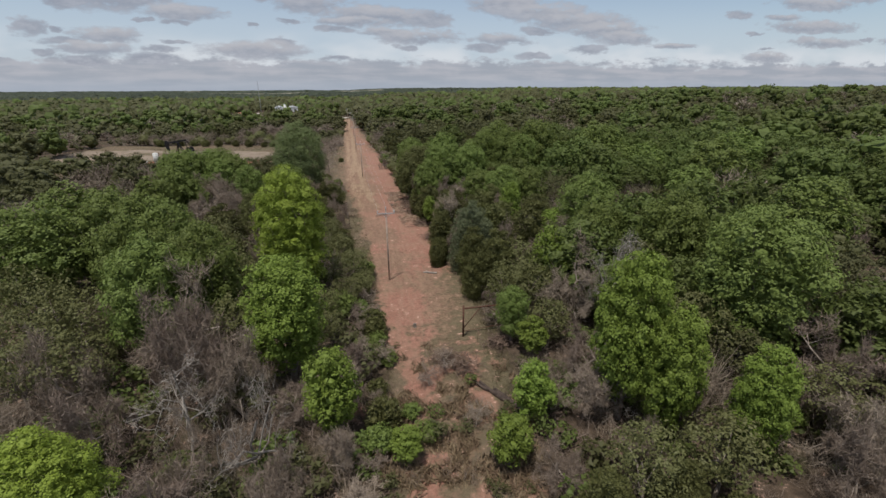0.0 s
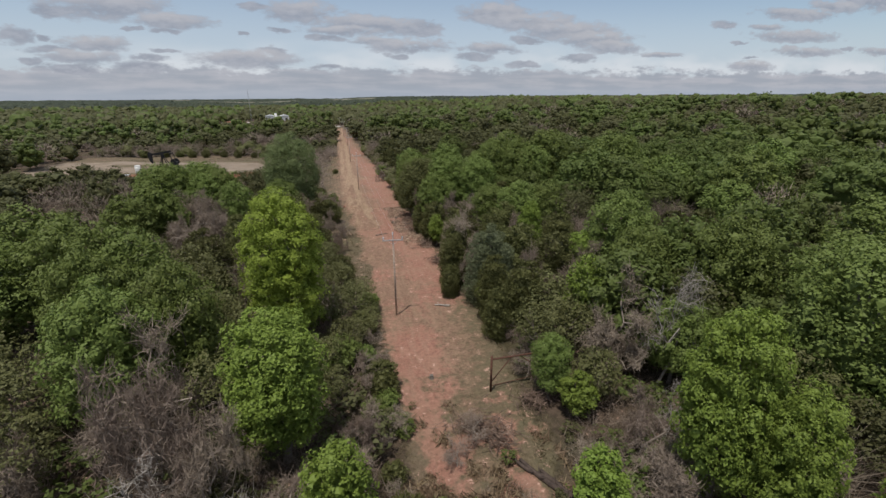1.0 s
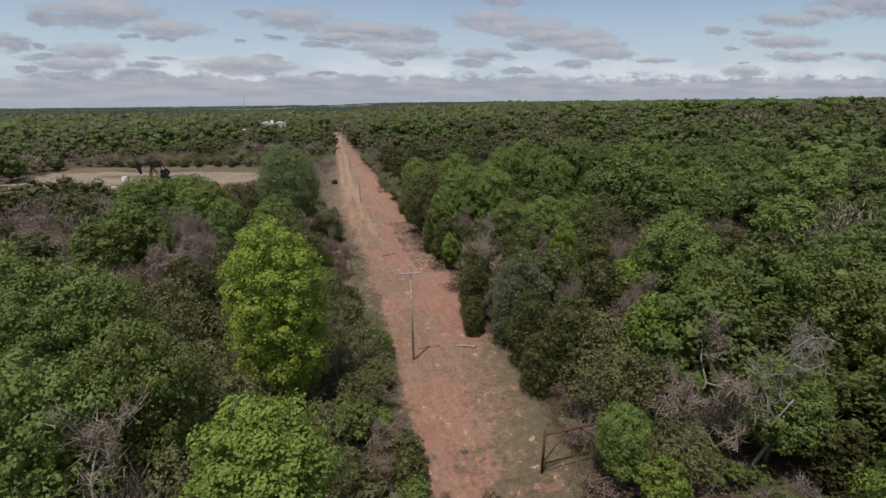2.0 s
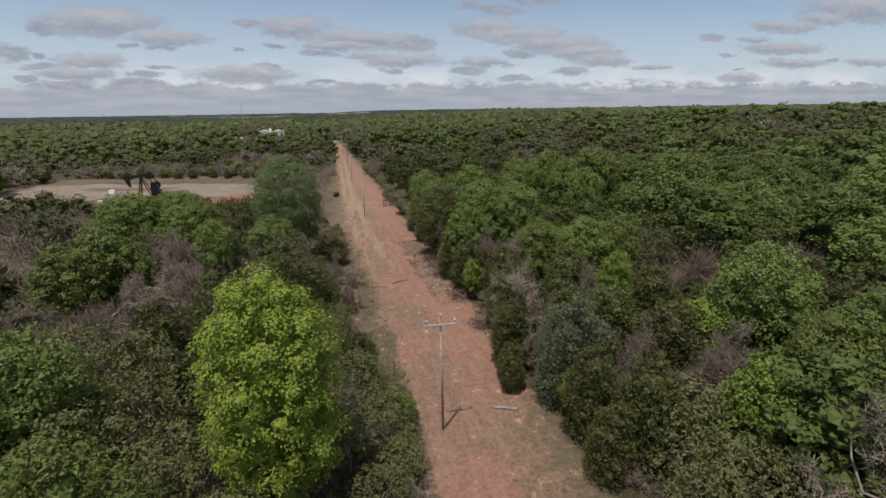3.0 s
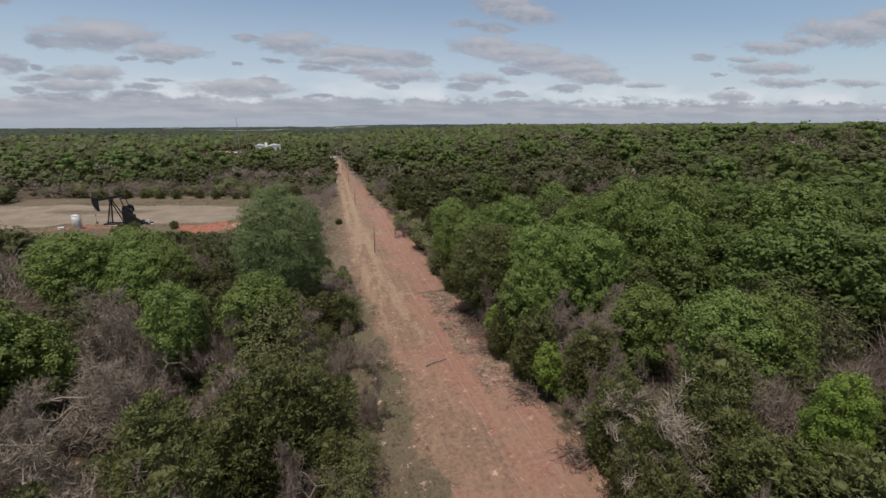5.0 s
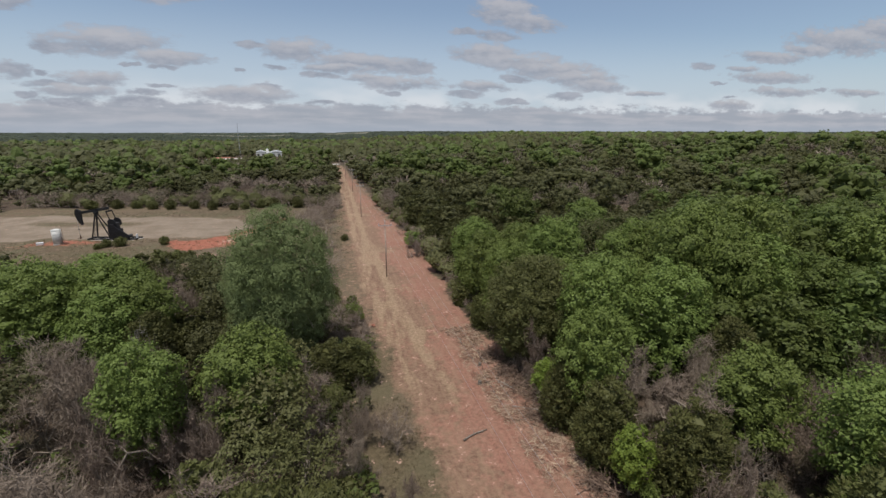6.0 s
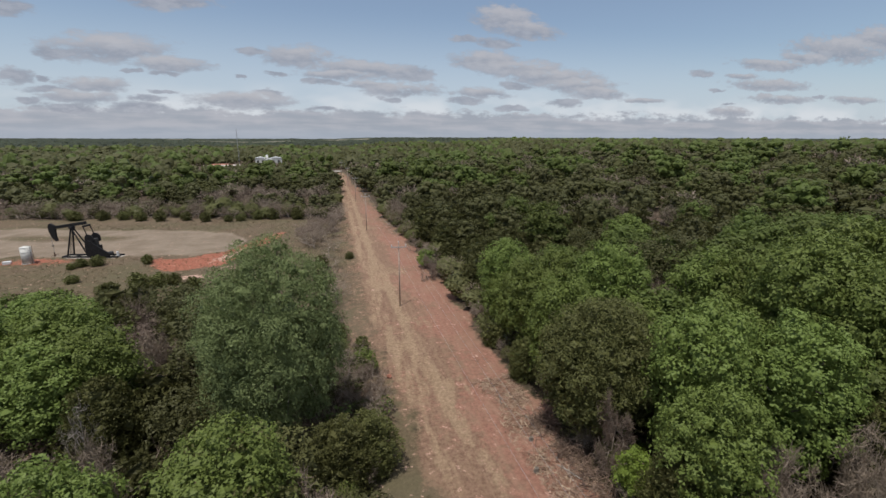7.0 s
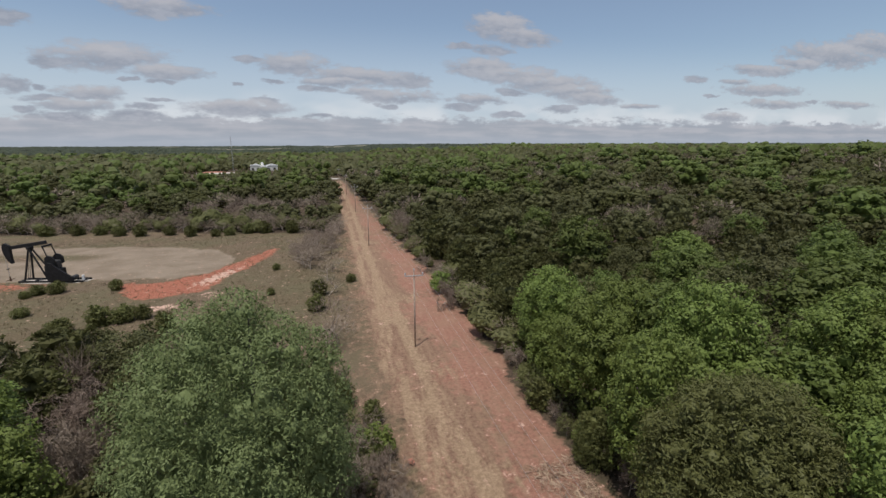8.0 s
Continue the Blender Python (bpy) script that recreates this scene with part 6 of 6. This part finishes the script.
def earth_yard():
    """The bare earth yard, road end and red bank, as low mounds over the ground."""
    for name, words, x, y, rx, ry, h, material in (
            ("earth_mound", "broad pale bare-earth yard far off among trees", -101, 524, 22, 13, 0.7, CONCRETE),
            ("red_earth_mound", "low bank of red earth beside the far yard", -108, 531, 13, 5, 1.8, REDEARTH),
            ("gravel_turnaround", "pale gravel patch where the cut ends", -9, 436, 11, 9, 0.4, CONCRETE)):
        r = np.random.RandomState(int(x * -3))
        a, q = np.meshgrid(np.linspace(0, 6.2832, 29)[:-1], np.linspace(0, 1, 7))
        wob = 1 + 0.12 * np.sin(3 * a + 1) + 0.07 * np.sin(7 * a)
        vx, vy = (np.cos(a) * q * rx * wob).ravel(), (np.sin(a) * q * ry * wob).ravel()
        vz = (h * (1 - q ** 3) - 0.2).ravel() + 0.12 * r.rand(vx.size)
        i = (np.arange(6)[:, None] * 28 + np.arange(28)[None]).ravel()
        j = (np.arange(6)[:, None] * 28 + (np.arange(28)[None] + 1) % 28).ravel()
        me = tri_mesh(name, np.stack([vx, vy, vz], 1), np.stack([i, i + 28, j + 28, j], 1), material, True)
        new(name, me).matrix_world = pose(x, y, float(ground_z(x, y)))
        tagged(bpy.data.objects[name], words, "earth", kind="structure")


earth_yard()


# ---- logs, cut wood and grass ----
def log(x, y, length, radius, turn, material, words):
    r = np.random.RandomState(int(x * 7 + y * 13))
    line = [(t * length - length / 2, 0.05 * length * r.randn() * (0 < t < 1), radius * 0.8 + 0.03 * r.rand()) for t in (0, 0.3, 0.65, 1)]
    v, f = tube(line, radius * np.array((1.0, 0.95, 0.8, 0.6)), 8)
    cap = [(0, 7 - k, 6 - k) for k in range(6)]
    top = new("log")
    part("stem", tri_mesh("log", v, np.concatenate([f, cap]), material, True), top)
    for k in range(2):
        t = 0.2 + 0.5 * r.rand()
        a = (t * length - length / 2, 0, radius)
        v, f = tube([a, (a[0] + 0.3, 0.4 * (1 if k else -1), radius + 0.25)], [radius * 0.4, radius * 0.15], 5)
        part("branch_stub", tri_mesh("branch_stub", v, f, material, True), top)
    top.matrix_world = pose(x, y, float(ground_z(x, y)), 0, 0, turn)
    tagged(top, words, "log", "logs on the cut")


for x, y, length, radius, turn in ((12.5, 27.8, 5.2, 0.22, 118), (12.0, 28.6, 4.6, 0.18, 124), (13.1, 27.0, 4.0, 0.2, 112)):
    log(x, y, length, radius, turn, DARKLOG, "dark cut log lying in a loose pile")
log(11.3, 56.4, 2.0, 0.14, 162, DEADWOOD, "short bleached log lying on dry grass")
log(6.6, 89.6, 2.6, 0.08, 20, BARK, "thin dark branch lying on the mown strip")
log(12.8, 92.0, 3.2, 0.07, 150, DEADWOOD, "pale thin cut stem at the wood's edge")
log(12.2, 96.6, 2.4, 0.06, 120, DEADWOOD, "pale thin cut stem at the wood's edge")
log(10.4, 107.6, 1.6, 0.06, 80, BARK, "short dark branch on red soil")


def stump(x, y):
    v, f = tube([(0, 0, -0.1), (0, 0, 0.18), (0.02, 0, 0.38)], [0.26, 0.2, 0.18], 9)
    cap = [(18, 18 + k, 19 + k) for k in range(1, 8)]
    top = tagged(new("tree_stump", tri_mesh("tree_stump", v, np.concatenate([f, cap]), BARK)), "low dark tree stump on the cut", "stump", "stumps")
    top.matrix_world = pose(x, y, float(ground_z(x, y)))


for x, y in ((6.9, 41.6), (10.8, 101.0), (9.6, 97.4)):
    stump(x, y)


def uprooted_bush(x, y):
    """A torn-out root ball with red earth and broken stems at the edge of the strip."""
    top = new("uprooted_bush")
    r = np.random.RandomState(5)
    v, f = lumps(r, np.array([[0, 0, 0.25]]), np.array([0.30]), 2, 0.6, 0.22)
    part("root_ball", tri_mesh("root_ball", v, f, REDEARTH), top, "red earth round the roots")
    wood, haze = leafless(9, 3.0, 1.3, 2, 6, 9, 0.014)
    m = np.array(((0, 0, -1), (0, 1, 0), (1, 0, 0)))
    part("stems", tri_mesh("stems", wood[0] @ m.T + (0, 0, 0.3), wood[1], TWIG, True), top)
    part("twigs", tri_mesh("twigs", haze[0] @ m.T + (0, 0, 0.3), haze[1], BROWNBRUSH), top, "fine broken brown twigs")
    top.matrix_world = pose(x, y, float(ground_z(x, y)), 0, 0, 25)
    tagged(top, "uprooted bush with bare roots and red earth", "bush")


uprooted_bush(-0.2, 114.6)


def brush_pile(x, y, length, turn, seed, height=0.9):
    r = np.random.RandomState(seed)
    n = 130
    p = np.stack([r.randn(n) * length * 0.28, r.randn(n) * 0.7, 0.1 + height * r.rand(n) ** 1.6], 1)
    d = unit(r.randn(n, 3) * np.array((1, 1, 0.3)))
    pieces = []
    for k in range(n):
        ln = 0.6 + 1.3 * r.rand()
        pieces.append(tube([p[k] - d[k] * ln / 2, p[k] + r.randn(3) * 0.08, p[k] + d[k] * ln / 2], [0.035, 0.026, 0.01], 3))
    v, f = join(pieces)
    v[:, 2] = np.maximum(v[:, 2], 0.0)
    top = tagged(new("brush_pile"), "heap of cut brown branches at the edge of the cut", "brush pile", "brush piles")
    tagged(part("tangle", tri_mesh("tangle", v, f, BROWNBRUSH), top), kind="stuff")
    top.matrix_world = pose(x, y, float(ground_z(x, y)), 0, 0, turn)


for k, (x, y, length, turn) in enumerate(((8.8, 34.2, 4.0, 10), (10.6, 32.6, 3.0, 60), (13.6, 94.8, 4.5, 95), (13.0, 98.4, 4.0, 100), (13.5, 91.0, 3.5, 70), (12.9, 103.0, 3.0, 95), (15.0, 36.0, 3.0, 20), (13.9, 81.5, 3.0, 80), (14.2, 72.6, 2.6, 85))):
    brush_pile(x, y, length, turn, 400 + k)


def scatter(name, words, category, x, y, size, material, flat, seed, blades_each=5, lift=0.0):
    """Tufts or chips: several thin blades at every spot."""
    r = np.random.RandomState(seed)
    n = len(x) * blades_each
    i = np.repeat(np.arange(len(x)), blades_each)
    p = np.stack([x[i] + r.randn(n) * 0.16, y[i] + r.randn(n) * 0.16, ground_z(x[i], y[i])], 1)
    length = size[i] * (0.6 + 0.8 * r.rand(n))
    along = unit(np.stack([r.randn(n), r.randn(n), flat * (0.7 + r.rand(n)) + 0.02], 1))
    p[:, 2] += length * 0.45 * along[:, 2] + lift
    normal = unit(np.cross(along, r.randn(n, 3)))
    v, f = blades(p, along, np.cross(normal, along), length, length * 0.16)
    me = tri_mesh(name, v, f, material)
    attribute(me, "tint", np.repeat(r.rand(len(x))[i], 3))
    tagged(new(name, me), words, category, kind="stuff")


def ground_litter():
    r = np.random.RandomState(321)
    y = 24 + 116 * r.rand(8000) ** 1.15
    left, right = np.interp(y, CUT_Y, CUT_LEFT), np.interp(y, CUT_Y, CUT_RIGHT)
    x = left - 0.6 + (right - left + 1.2) * r.rand(len(y)) ** 1.1
    keep = wave(x, y, 9, 17) + 0.7 * wave(x, y, 3, 19) > -0.15 + 0.5 * smooth(0.3, 0.9, (x - left) / (right - left))
    x, y = x[keep], y[keep]
    scatter("dry_grass", "short dry straw-coloured grass on the cut", "grass", x, y, 0.10 + 0.10 * r.rand(len(x)), STRAW, 0.8, 322, 4)
    y = 12 + 26 * r.rand(3000)
    left, right = np.interp(y, CUT_Y, CUT_LEFT), np.interp(y, CUT_Y, CUT_RIGHT)
    x = left - 1.5 + (right - left + 3.0) * r.rand(len(y))
    ok = (wave(x, y, 4, 37) > -0.15 + 0.9 * smooth(27, 36, y)) & (np.hypot(x - 5.7, (y - 31) / 3) > 0.8) & (np.hypot(x - 11.3, (y - 32) / 2) > 0.9) & (np.hypot(x - 12.2, (y - 29) / 3) > 1.1)
    scatter("dead_brush", "tangled grey-brown dead brush and weeds on the cut", "brush", x[ok], y[ok], 0.45 + 0.5 * r.rand(ok.sum()), STRAW, 0.9, 326, 7)
    y = 22 + 75 * r.rand(4000)
    side = r.rand(len(y)) < 0.5
    x = np.where(side, np.interp(y, CUT_Y, CUT_LEFT) + 0.3 - (2.0 + 3.0 * smooth(62, 70, y)) * r.rand(len(y)), np.interp(y, CUT_Y, CUT_RIGHT) - 0.8 + 2.2 * r.rand(len(y)))
    scatter("rank_grass", "short dull olive-brown grass along the edges", "grass", x, y, 0.14 + 0.2 * r.rand(len(x)), FIELDGRASS, 1.0, 323, 5)
    y = 80 + 32 * r.rand(7000)
    x = np.interp(y, CUT_Y, CUT_RIGHT) - 0.3 - 4.2 * r.rand(len(y)) ** 1.4
    scatter("wood_chips", "pale broken sticks and chips on red soil", "debris", x, y, 0.16 + 0.6 * r.rand(len(x)) ** 4, CHIPS, 0.06, 324, 3, 0.03)
    y = 150 + 75 * r.rand(9000)
    x = -95 + 94 * r.rand(9000)
    ok = in_field(x, y) & (pad_mask(x, y) < 0.3)
    scatter("field_grass", "dull tussocky grass round the well pad", "grass", x[ok], y[ok], 0.22 + 0.2 * r.rand(ok.sum()), FIELDGRASS, 1.1, 325, 4)


ground_litter()
